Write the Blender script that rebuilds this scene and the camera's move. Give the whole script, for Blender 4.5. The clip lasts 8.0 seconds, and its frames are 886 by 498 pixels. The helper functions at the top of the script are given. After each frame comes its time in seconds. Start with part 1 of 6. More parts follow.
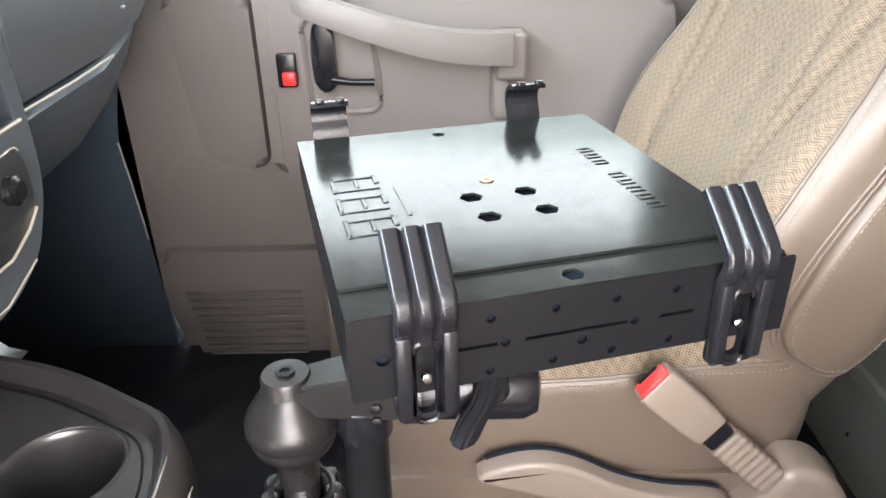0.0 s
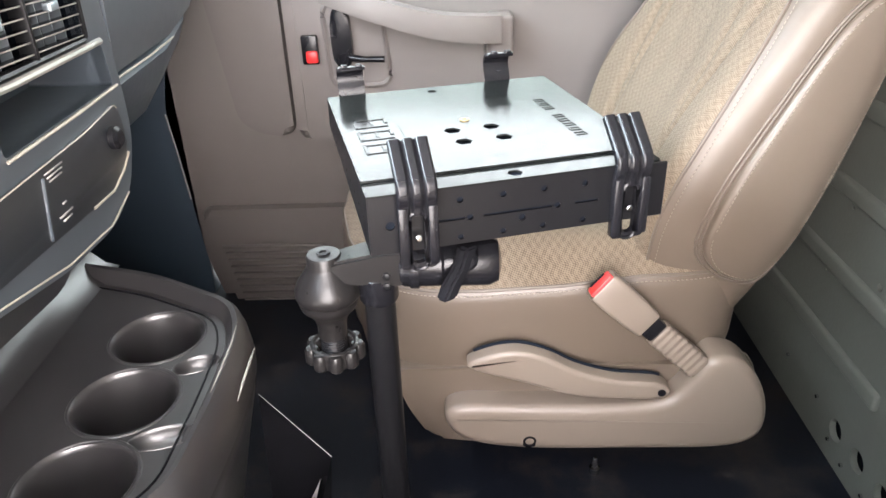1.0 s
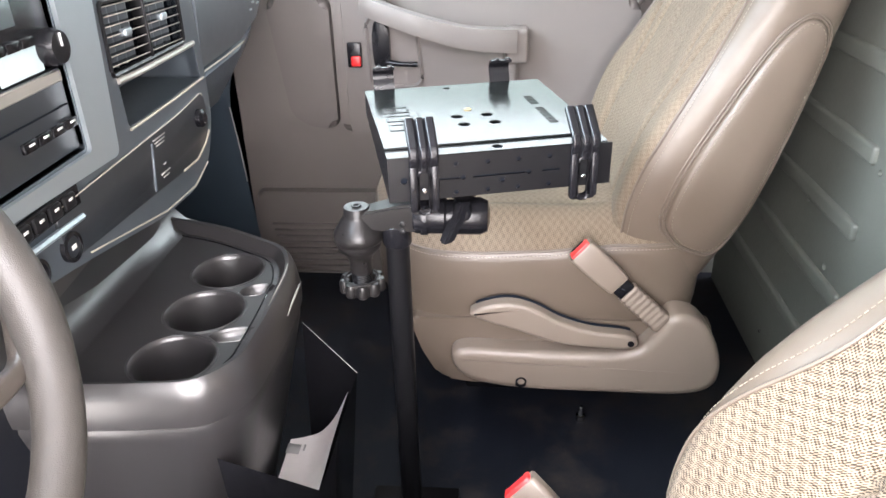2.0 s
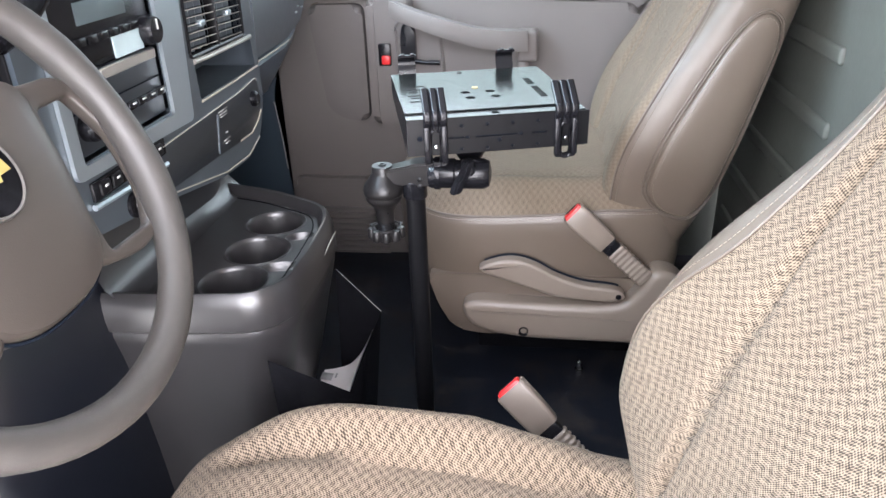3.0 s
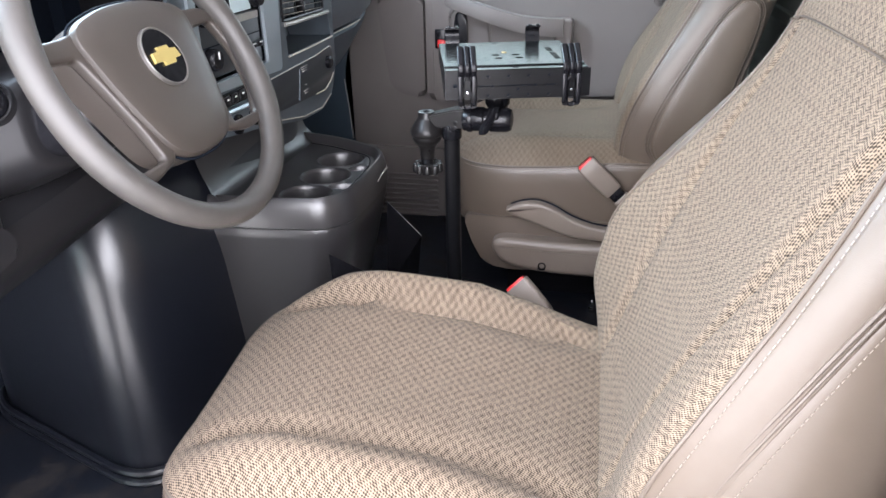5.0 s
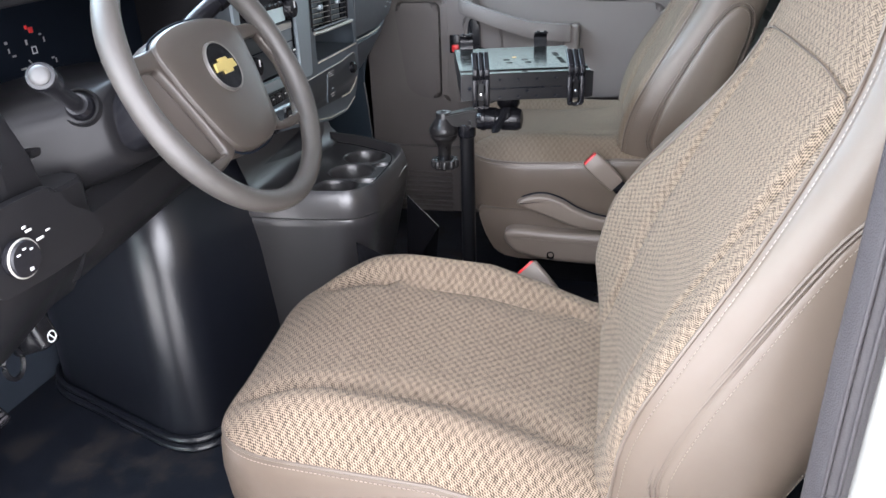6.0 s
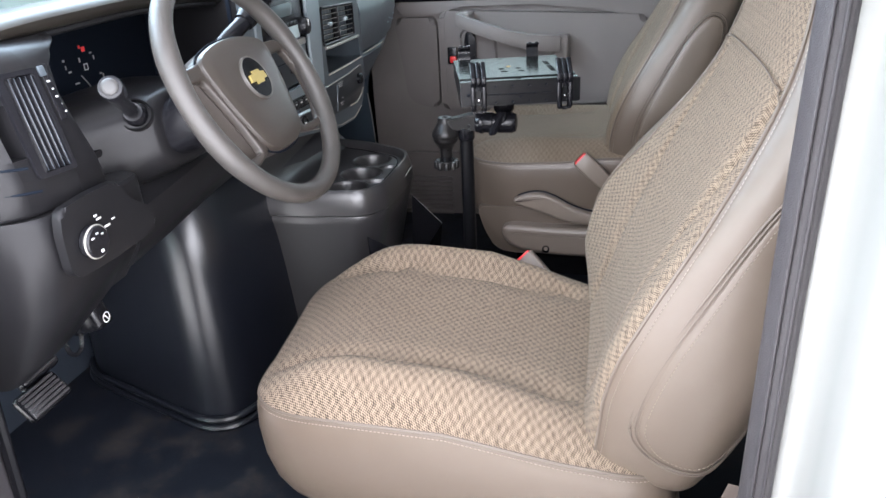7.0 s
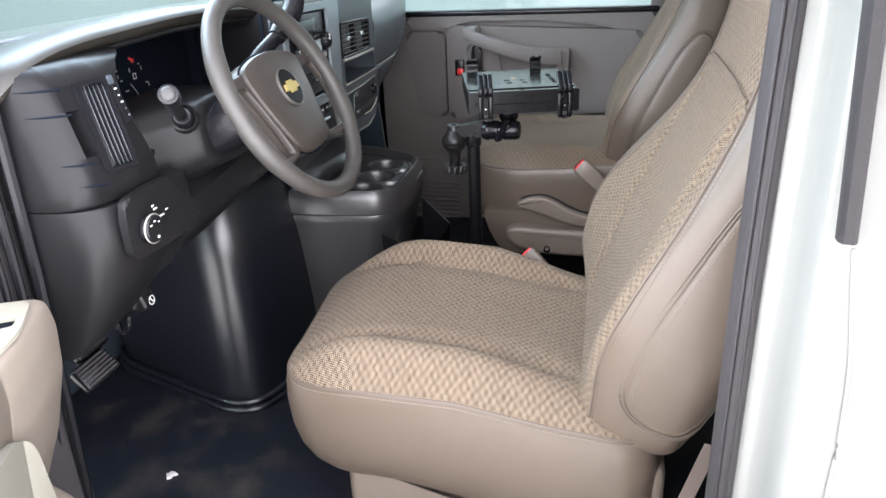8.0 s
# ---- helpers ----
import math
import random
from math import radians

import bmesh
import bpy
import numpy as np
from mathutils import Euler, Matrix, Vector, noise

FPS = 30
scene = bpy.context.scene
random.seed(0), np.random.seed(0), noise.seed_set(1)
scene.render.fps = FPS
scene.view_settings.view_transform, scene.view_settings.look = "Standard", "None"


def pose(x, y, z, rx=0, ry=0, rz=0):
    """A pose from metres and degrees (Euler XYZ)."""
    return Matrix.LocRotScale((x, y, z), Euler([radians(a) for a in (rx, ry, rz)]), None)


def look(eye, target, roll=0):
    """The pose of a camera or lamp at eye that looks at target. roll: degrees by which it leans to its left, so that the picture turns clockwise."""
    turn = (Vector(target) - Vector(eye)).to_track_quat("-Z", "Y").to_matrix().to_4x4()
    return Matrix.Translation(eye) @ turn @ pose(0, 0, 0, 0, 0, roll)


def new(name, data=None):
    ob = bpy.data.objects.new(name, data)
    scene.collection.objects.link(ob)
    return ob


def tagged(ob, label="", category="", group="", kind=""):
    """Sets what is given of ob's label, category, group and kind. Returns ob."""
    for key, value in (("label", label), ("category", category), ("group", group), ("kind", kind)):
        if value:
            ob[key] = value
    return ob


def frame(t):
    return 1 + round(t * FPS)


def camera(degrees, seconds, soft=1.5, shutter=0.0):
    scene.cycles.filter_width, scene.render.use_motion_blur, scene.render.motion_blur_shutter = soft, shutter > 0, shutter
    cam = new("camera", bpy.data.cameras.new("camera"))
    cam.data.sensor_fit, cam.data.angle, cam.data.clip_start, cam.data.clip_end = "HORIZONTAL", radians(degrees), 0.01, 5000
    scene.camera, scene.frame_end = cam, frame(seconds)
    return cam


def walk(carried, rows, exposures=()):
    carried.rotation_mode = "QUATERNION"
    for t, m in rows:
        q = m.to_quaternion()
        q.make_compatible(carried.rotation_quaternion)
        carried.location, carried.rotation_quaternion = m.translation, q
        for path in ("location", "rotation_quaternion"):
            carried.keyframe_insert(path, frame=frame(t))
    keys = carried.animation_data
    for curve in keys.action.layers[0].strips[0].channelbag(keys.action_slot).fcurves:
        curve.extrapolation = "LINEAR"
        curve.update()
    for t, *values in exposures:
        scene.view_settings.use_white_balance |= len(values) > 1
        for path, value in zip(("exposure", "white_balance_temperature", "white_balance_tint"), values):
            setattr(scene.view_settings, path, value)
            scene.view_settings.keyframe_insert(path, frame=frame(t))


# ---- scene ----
cam = camera(63.1, 8.0)
EXPOSURES = [(0.0, 4.62, 6550, 18), (1.5, 4.62, 6500, 19), (3.0, 4.05, 6000, 18), (4.5, 3.62, 5950, 18), (6.5, 3.32, 5850, 16), (8.0, 3.10, 6000, 16)]
PATH = [
    (0, (0.007, -0.023, 0.954), (0.002, 1.752, 0.032), -1.1),
    (0.5, (0.013, -0.138, 0.973), (-0.013, 1.627, 0.032), -1.6),
    (1, (0.03, -0.262, 0.995), (-0.01, 1.495, 0.041), -2.0),
    (1.5, (0.061, -0.385, 1.019), (-0.003, 1.381, 0.083), -1.1),
    (1.7, (0.068, -0.431, 1.037), (-0.026, 1.334, 0.102), -1.0),
    (2.8, (0.136, -0.719, 1.051), (-0.091, 1.058, 0.161), -2.1),
    (3, (0.14, -0.752, 1.045), (-0.092, 1.028, 0.163), -1.9),
    (3.5, (0.153, -0.831, 1.035), (-0.118, 0.953, 0.171), -1.5),
    (4, (0.176, -0.918, 1.031), (-0.144, 0.861, 0.176), -1.4),
    (4.5, (0.223, -1.015, 1.013), (-0.144, 0.759, 0.164), -1.4),
    (5.8, (0.275, -1.201, 1.044), (-0.155, 0.562, 0.202), -1.8),
    (6, (0.278, -1.235, 1.053), (-0.155, 0.527, 0.212), -2.1),
    (6.5, (0.294, -1.313, 1.068), (-0.138, 0.455, 0.239), -2.8),
    (7, (0.301, -1.393, 1.076), (-0.13, 0.384, 0.264), -3.1),
    (7.5, (0.312, -1.475, 1.09), (-0.121, 0.307, 0.292), -3.0),
    (8, (0.316, -1.539, 1.103), (-0.121, 0.248, 0.318), -2.7),
]
walk(cam, [(t, look(eye, target, roll)) for t, eye, target, roll in PATH], EXPOSURES)

# ---- light and picture ----
def start_world():
    w = bpy.data.worlds.new("sky")
    scene.world = w
    w.use_nodes = True
    nt = w.node_tree
    nt.nodes.clear()
    out = nt.nodes.new("ShaderNodeOutputWorld")
    bg = nt.nodes.new("ShaderNodeBackground")
    sky = nt.nodes.new("ShaderNodeTexSky")
    sky.sky_type, sky.sun_disc = "NISHITA", False
    sky.sun_elevation, sky.sun_rotation = radians(SUN_UP), radians(SUN_TURN)
    sky.dust_density = 4.0
    bg.inputs["Strength"].default_value = SKY
    pale = nt.nodes.new("ShaderNodeHueSaturation")
    pale.inputs["Saturation"].default_value = 0.2
    nt.links.new(sky.outputs[0], pale.inputs["Color"])
    nt.links.new(pale.outputs[0], bg.inputs["Color"])
    nt.links.new(bg.outputs[0], out.inputs["Surface"])


SUN_UP, SUN_TURN, SKY = 59.6, 33.7, 0.065
start_world()
sun_way = Vector((-0.28, -0.42, -0.86))
sun = new("sun", bpy.data.lights.new("sun", "SUN"))
sun.data.energy, sun.data.angle, sun.data.color = 3.4, radians(0.6), (1.0, 0.95, 0.87)
sun.matrix_world = look((0, 0, 6), Vector((0, 0, 6)) + sun_way)


def skylight(name, at, target, width, height, power, colour):
    """Daylight standing in a window's opening."""
    la = bpy.data.lights.new(name, "AREA")
    la.shape, la.size, la.size_y, la.energy, la.color = "RECTANGLE", width, height, power, colour
    ob = new(name, la)
    ob.matrix_world = look(at, target)
    return ob


skylight("windscreen_daylight", (-0.70, 0.02, 1.32), (-0.20, 0.06, 0.60), 1.25, 0.34, 2.05, (0.78, 0.90, 1.0))
skylight("driver_doorway_daylight", (-0.10, -0.86, 0.90), (-0.16, 0.4, 0.60), 0.96, 0.96, 1.9, (1.0, 0.98, 0.95))
skylight("passenger_window_daylight", (-0.04, 1.46, 1.22), (-0.16, 0.4, 0.66), 0.94, 0.34, 0.32, (0.95, 0.97, 1.0))


# ---- materials ----
def nodes_of(name):
    m = bpy.data.materials.new(name)
    m.use_nodes = True
    nt = m.node_tree
    return m, nt, nt.nodes["Principled BSDF"]


def link(nt, a, b):
    nt.links.new(a, b)


def noise_tex(nt, vec, scale, detail=4.0, rough=0.55):
    n = nt.nodes.new("ShaderNodeTexNoise")
    n.inputs["Scale"].default_value, n.inputs["Detail"].default_value, n.inputs["Roughness"].default_value = scale, detail, rough
    link(nt, vec, n.inputs["Vector"])
    return n.outputs["Fac"]


def ramp(nt, fac, stops):
    r = nt.nodes.new("ShaderNodeValToRGB")
    els = r.color_ramp.elements
    while len(els) < len(stops):
        els.new(0.5)
    for e, (p, c) in zip(els, stops):
        e.position, e.color = p, (*c, 1.0) if len(c) == 3 else c
    link(nt, fac, r.inputs["Fac"])
    return r.outputs["Color"]


def maths(nt, op, a, b=None):
    n = nt.nodes.new("ShaderNodeMath")
    n.operation = op
    for i, v in enumerate((a, b)):
        if v is None:
            continue
        if isinstance(v, (int, float)):
            n.inputs[i].default_value = v
        else:
            link(nt, v, n.inputs[i])
    return n.outputs[0]


def bump(nt, height, strength, distance, after=None):
    b = nt.nodes.new("ShaderNodeBump")
    b.inputs["Strength"].default_value, b.inputs["Distance"].default_value = strength, distance
    link(nt, height, b.inputs["Height"])
    if after is not None:
        link(nt, after, b.inputs["Normal"])
    return b.outputs["Normal"]


def mixed(nt, fac, a, b, blend="MIX"):
    m = nt.nodes.new("ShaderNodeMix")
    m.data_type, m.blend_type = "RGBA", blend
    for sock, v in ((m.inputs[0], fac), (m.inputs[6], a), (m.inputs[7], b)):
        if isinstance(v, (int, float)):
            sock.default_value = v
        elif isinstance(v, tuple):
            sock.default_value = (*v, 1.0)
        else:
            link(nt, v, sock)
    return m.outputs[2]


def grained(name, colour, rough=0.45, grain=1400.0, depth=0.0004, strength=0.35, blotch=0.18, metal=0.0, wear=None, spec=0.5, dent=0.0, uneven=0.3):
    """A moulded, coated or rubbery surface: fine grain, soft blotches, handling marks in its gloss."""
    m, nt, b = nodes_of(name)
    co = nt.nodes.new("ShaderNodeTexCoord").outputs["Object"]
    big = noise_tex(nt, co, 7.0, 5.0)
    mid = noise_tex(nt, co, 60.0, 3.0)
    dark = tuple(c * (1 - blotch) for c in colour)
    lite = tuple(min(1.0, c * (1 + blotch)) for c in colour)
    col = mixed(nt, big, dark, lite)
    col = mixed(nt, maths(nt, "MULTIPLY", mid, 0.12), col, wear or lite)
    link(nt, col, b.inputs["Base Color"])
    r = nt.nodes.new("ShaderNodeMapRange")
    r.inputs["From Min"].default_value, r.inputs["From Max"].default_value = 0.3, 0.7
    r.inputs["To Min"].default_value, r.inputs["To Max"].default_value = rough - 0.07 * uneven, rough + 0.09 * uneven
    link(nt, mid, r.inputs["Value"])
    link(nt, r.outputs["Result"], b.inputs["Roughness"])
    b.inputs["Metallic"].default_value = metal
    b.inputs["Specular IOR Level"].default_value = spec
    if grain:
        v = nt.nodes.new("ShaderNodeTexVoronoi")
        v.inputs["Scale"].default_value = grain
        link(nt, co, v.inputs["Vector"])
        link(nt, bump(nt, v.outputs["Distance"], strength, depth, bump(nt, big, dent, 0.004)), b.inputs["Normal"])
    return m


def fabric(name, light, dark, fleck, relief=0.6):
    """A knitted seat cloth: pale threads slanting in herringbone bands, with small dark gaps between them, mapped in metres."""
    m, nt, b = nodes_of(name)
    uv = nt.nodes.new("ShaderNodeUVMap").outputs["UV"]
    sep = nt.nodes.new("ShaderNodeSeparateXYZ")
    link(nt, uv, sep.inputs[0])
    wob = noise_tex(nt, uv, 110.0, 3.0)
    slow = noise_tex(nt, uv, 14.0, 2.0)
    u = maths(nt, "ADD", sep.outputs[0], maths(nt, "ADD", maths(nt, "MULTIPLY", wob, 0.0020), maths(nt, "MULTIPLY", slow, 0.003)))
    v = maths(nt, "ADD", sep.outputs[1], maths(nt, "ADD", maths(nt, "MULTIPLY", wob, 0.0024), maths(nt, "MULTIPLY", slow, 0.002)))
    zig = maths(nt, "PINGPONG", u, 0.0100)
    slant = maths(nt, "ADD", v, maths(nt, "MULTIPLY", zig, 0.55))
    thread = maths(nt, "SINE", maths(nt, "MULTIPLY", slant, 2 * math.pi / 0.0037))
    gap = maths(nt, "SINE", maths(nt, "ADD", maths(nt, "MULTIPLY", u, 2 * math.pi / 0.0026), maths(nt, "MULTIPLY", v, 2 * math.pi / 0.0074)))
    patch = noise_tex(nt, uv, 60.0, 3.0)
    fuzz = noise_tex(nt, uv, 900.0, 2.0)
    cloud = noise_tex(nt, uv, 5.0, 3.0)
    # wider staggered lozenges of closer and looser knit
    lane = maths(nt, "SINE", maths(nt, "MULTIPLY", maths(nt, "ADD", v, maths(nt, "MULTIPLY", zig, 0.5)), 2 * math.pi / 0.0104))
    val = maths(nt, "ADD", 0.55, maths(nt, "MULTIPLY", thread, 0.26))
    val = maths(nt, "ADD", val, maths(nt, "MULTIPLY", gap, 0.30))
    val = maths(nt, "ADD", val, maths(nt, "MULTIPLY", lane, 0.06))
    lozenge = maths(nt, "MULTIPLY", maths(nt, "SINE", maths(nt, "MULTIPLY", u, 2 * math.pi / 0.0165)), maths(nt, "SINE", maths(nt, "MULTIPLY", v, 2 * math.pi / 0.0150)))
    val = maths(nt, "ADD", val, maths(nt, "MULTIPLY", lozenge, 0.20))
    val = maths(nt, "ADD", val, maths(nt, "MULTIPLY", maths(nt, "SUBTRACT", patch, 0.5), 0.35))
    val = maths(nt, "ADD", val, maths(nt, "MULTIPLY", maths(nt, "SUBTRACT", fuzz, 0.5), 0.7))
    col = ramp(nt, val, [(0.12, dark), (0.36, fleck), (0.58, light), (0.95, tuple(min(1, c * 1.25) for c in light))])
    col = mixed(nt, maths(nt, "MULTIPLY", cloud, 0.14), col, (fleck[0] * 1.2, fleck[1] * 1.02, fleck[2] * 0.95))
    link(nt, col, b.inputs["Base Color"])
    b.inputs["Roughness"].default_value = 0.95
    b.inputs["Specular IOR Level"].default_value = 0.12
    b.inputs["Sheen Weight"].default_value = 0.05
    link(nt, bump(nt, val, relief, 0.0011), b.inputs["Normal"])
    return m


def plain(name, colour, rough=0.5, metal=0.0, glow=0.0, spec=0.5):
    m, nt, b = nodes_of(name)
    co = nt.nodes.new("ShaderNodeTexCoord").outputs["Object"]
    n = noise_tex(nt, co, 25.0, 3.0)
    link(nt, mixed(nt, n, tuple(c * 0.88 for c in colour), tuple(min(1, c * 1.1) for c in colour)), b.inputs["Base Color"])
    b.inputs["Roughness"].default_value, b.inputs["Metallic"].default_value = rough, metal
    b.inputs["Specular IOR Level"].default_value = spec
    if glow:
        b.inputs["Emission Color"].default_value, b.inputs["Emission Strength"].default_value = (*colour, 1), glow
    return m


def glassy(name, tint=(0.93, 0.97, 0.96)):
    m, nt, b = nodes_of(name)
    nt.nodes.remove(b)
    tr = nt.nodes.new("ShaderNodeBsdfTransparent")
    gl = nt.nodes.new("ShaderNodeBsdfGlossy")
    fr = nt.nodes.new("ShaderNodeFresnel")
    mx = nt.nodes.new("ShaderNodeMixShader")
    tr.inputs["Color"].default_value = (*tint, 1)
    gl.inputs["Roughness"].default_value = 0.02
    link(nt, fr.outputs[0], mx.inputs[0])
    link(nt, tr.outputs[0], mx.inputs[1])
    link(nt, gl.outputs[0], mx.inputs[2])
    link(nt, mx.outputs[0], nt.nodes["Material Output"].inputs["Surface"])
    return m


def dirty_mat(name):
    """Black ribless rubber flooring with pale dust, scuffs and dried footmarks."""
    m, nt, b = nodes_of(name)
    co = nt.nodes.new("ShaderNodeTexCoord").outputs["Object"]
    big = noise_tex(nt, co, 6.0, 6.0, 0.65)
    fine = noise_tex(nt, co, 70.0, 5.0, 0.7)
    dust = maths(nt, "MULTIPLY", ramp(nt, big, [(0.50, (0, 0, 0)), (0.68, (1, 1, 1))]), fine)
    link(nt, mixed(nt, dust, (0.008, 0.010, 0.016), (0.066, 0.053, 0.043)), b.inputs["Base Color"])
    link(nt, ramp(nt, dust, [(0.0, (0.60, 0.60, 0.60)), (0.6, (0.90, 0.90, 0.90))]), b.inputs["Roughness"])
    v = nt.nodes.new("ShaderNodeTexVoronoi")
    v.inputs["Scale"].default_value = 420.0
    b.inputs["Specular IOR Level"].default_value = 0.25
    link(nt, co, v.inputs["Vector"])
    link(nt, bump(nt, v.outputs["Distance"], 0.35, 0.0006), b.inputs["Normal"])
    return m


VINYL = grained("beige_vinyl", (0.118, 0.0915, 0.0705), 0.36, 900, 0.0003, 0.2, 0.07, spec=0.48, uneven=0.7, dent=0.5)
CLOTH = fabric("seat_cloth", (0.226, 0.175, 0.128), (0.030, 0.0232, 0.017), (0.080, 0.062, 0.046))
CLOTH_FADED = fabric("faded_seat_cloth", (0.186, 0.146, 0.109), (0.100, 0.078, 0.058), (0.138, 0.108, 0.080), 0.25)
THREAD = plain("thread", (0.270, 0.222, 0.180), 0.8)
PIPING = grained("dark_piping", (0.120, 0.095, 0.075), 0.5, 900, 0.0003, 0.2, 0.05)
TAN = grained("tan_plastic", (0.1949, 0.1579, 0.1285), 0.36, 1200, 0.0003, 0.3, 0.06)
DOOR_TAN = grained("beige_door_plastic", (0.215, 0.182, 0.149), 0.45, 1100, 0.0004, 0.4, 0.05)
TAUPE = grained("door_plastic", (0.148, 0.131, 0.122), 0.45, 1100, 0.0005, 0.5, 0.07)
TAUPE_DARK = grained("door_insert", (0.128, 0.113, 0.106), 0.5, 900, 0.0005, 0.5, 0.07)
DASH = grained("dash_plastic", (0.0110, 0.0108, 0.0118), 0.33, 0, 0.0003, 0.10, 0.03, spec=0.20, uneven=0.2)
DASH_TOP = grained("dash_top", (0.024, 0.021, 0.017), 0.36, 0, 0.0004, 0.15, 0.06, spec=0.6, uneven=0.2)
# pale tan for highlights drawn as thin lines along dash edges
EDGE_GLINT = plain("edge_glint", (0.40, 0.36, 0.29), 0.3)
DASH_PAD = grained("dash_pad", (0.062, 0.077, 0.092), 0.315, 0, 0.0005, 0.15, 0.06, spec=1.0, uneven=0.2)
DRAWER = grained("drawer_plastic", (0.018, 0.022, 0.027), 0.315, 0, 0.0003, 0.2, 0.05, spec=0.9, uneven=0.2)
# base colour lifted towards blue to paint the footwell's haze
DASH_LOW_HAZED = grained("dash_lower_hazed", (0.048, 0.068, 0.092), 0.315, 0, 0.0004, 0.3, 0.06, spec=0.5, uneven=0.2)
ALLOY = grained("dark_coated_alloy", (0.013, 0.012, 0.012), 0.30, 900, 0.0002, 0.2, 0.08, spec=0.36, uneven=0.4)
WEBBING = plain("belt_webbing", (0.105, 0.080, 0.068), 0.85)
CONSOLE = grained("console_plastic", (0.0265, 0.0250, 0.0262), 0.31, 0, 0.0002, 0.2, 0.04, spec=1.0, uneven=0.15)
WHEEL = grained("wheel_rubber", (0.041, 0.038, 0.0355), 0.40, 1300, 0.0004, 0.4, 0.15, wear=(0.17, 0.145, 0.12))
HUB = grained("hub_plastic", (0.044, 0.0365, 0.0310), 0.34, 1100, 0.0003, 0.3, 0.05, uneven=0.2, spec=0.6)
COVER = grained("engine_cover", (0.006, 0.007, 0.011), 0.32, 260, 0.0005, 0.12, 0.08, uneven=0.15, spec=0.9)
SOOT = grained("black_plastic", (0.009, 0.009, 0.011), 0.25, 0, 0.0002, 0.15, 0.08, spec=0.35, uneven=0.2)
POWDER = grained("powder_coat", (0.007, 0.007, 0.008), 0.30, 0, 0.0002, 0.25, 0.10, spec=0.22, uneven=0.3)
TRAY = grained("tray_coat", (0.012, 0.0135, 0.013), 0.16, 0, 0.0001, 0.15, 0.06, spec=0.23, uneven=0.5)
# the firewall's black, lifted towards blue as painted haze
RUBBER_HAZED = grained("rubber", (0.040, 0.050, 0.068), 0.5, 800, 0.0004, 0.4, 0.1)
SEAL = grained("grey_seal", (0.052, 0.048, 0.051), 0.42, 500, 0.0006, 0.5, 0.08, spec=0.25)
SILVER = grained("silver_bezel", (0.42, 0.48, 0.52), 0.34, 0, blotch=0.04, metal=0.7)
BRIGHT = grained("bright_trim", (0.34, 0.325, 0.295), 0.30, 0, blotch=0.04, metal=0.3)
STEEL = plain("bright_steel", (0.62, 0.62, 0.62), 0.22, 1.0)
PANEL = grained("grey_green_steel", (0.1318, 0.1381, 0.1211), 0.5, 160, 0.0006, 0.25, 0.10)
WHITE = grained("white_paint", (0.28, 0.28, 0.268), 0.16, 0, blotch=0.02)
RED = plain("red_plastic", (0.75, 0.035, 0.035), 0.35)
GOLD = plain("gold_badge", (0.46, 0.36, 0.12), 0.32, 0.4)
PAPER = plain("paper", (0.78, 0.73, 0.72), 0.85)
INK = plain("white_marking", (0.75, 0.75, 0.73), 0.6)
GREY_MARK = plain("grey_marking", (0.36, 0.35, 0.34), 0.6)
MAT = dirty_mat("rubber_floor")
# near-black for black parts, and for shade painted into hollows and gaps
PIT = plain("black_and_shade", (0.006, 0.009, 0.015), 0.8, spec=0.1)
GREY_GREEN = grained("grey_green_plastic", (0.286, 0.273, 0.224), 0.5, 1100, 0.0004, 0.4, 0.05)
GLASS = glassy("window_glass", (0.86, 0.92, 0.91))
HEADLINER = grained("headliner", (0.68, 0.66, 0.63), 0.9, 300, 0.001, 0.4, 0.05)
CONCRETE = grained("concrete", (0.40, 0.393, 0.38), 0.85, 60, 0.002, 0.4, 0.2)


# ---- shapes ----
def rounded(bm, size, at=(0, 0, 0), bevel=0.004, seg=2, turn=None):
    g = bmesh.ops.create_cube(bm, size=1.0)
    vs = g["verts"]
    for v in vs:
        v.co = Vector((v.co.x * size[0], v.co.y * size[1], v.co.z * size[2]))
    if bevel:
        es = list({e for v in vs for e in v.link_edges})
        r = bmesh.ops.bevel(bm, geom=es, offset=min(bevel, min(size) * 0.49), segments=seg, profile=0.5, affect="EDGES")
        vs = list({v for f in r["faces"] for v in f.verts} | {v for v in vs if v.is_valid})
    m = Matrix.Translation(at) @ (turn or Matrix.Identity(4))
    for v in vs:
        v.co = m @ v.co
    return bm


def box(size, at=(0, 0, 0), bevel=0.004, seg=2, turn=None):
    return rounded(bmesh.new(), size, at, bevel, seg, turn)


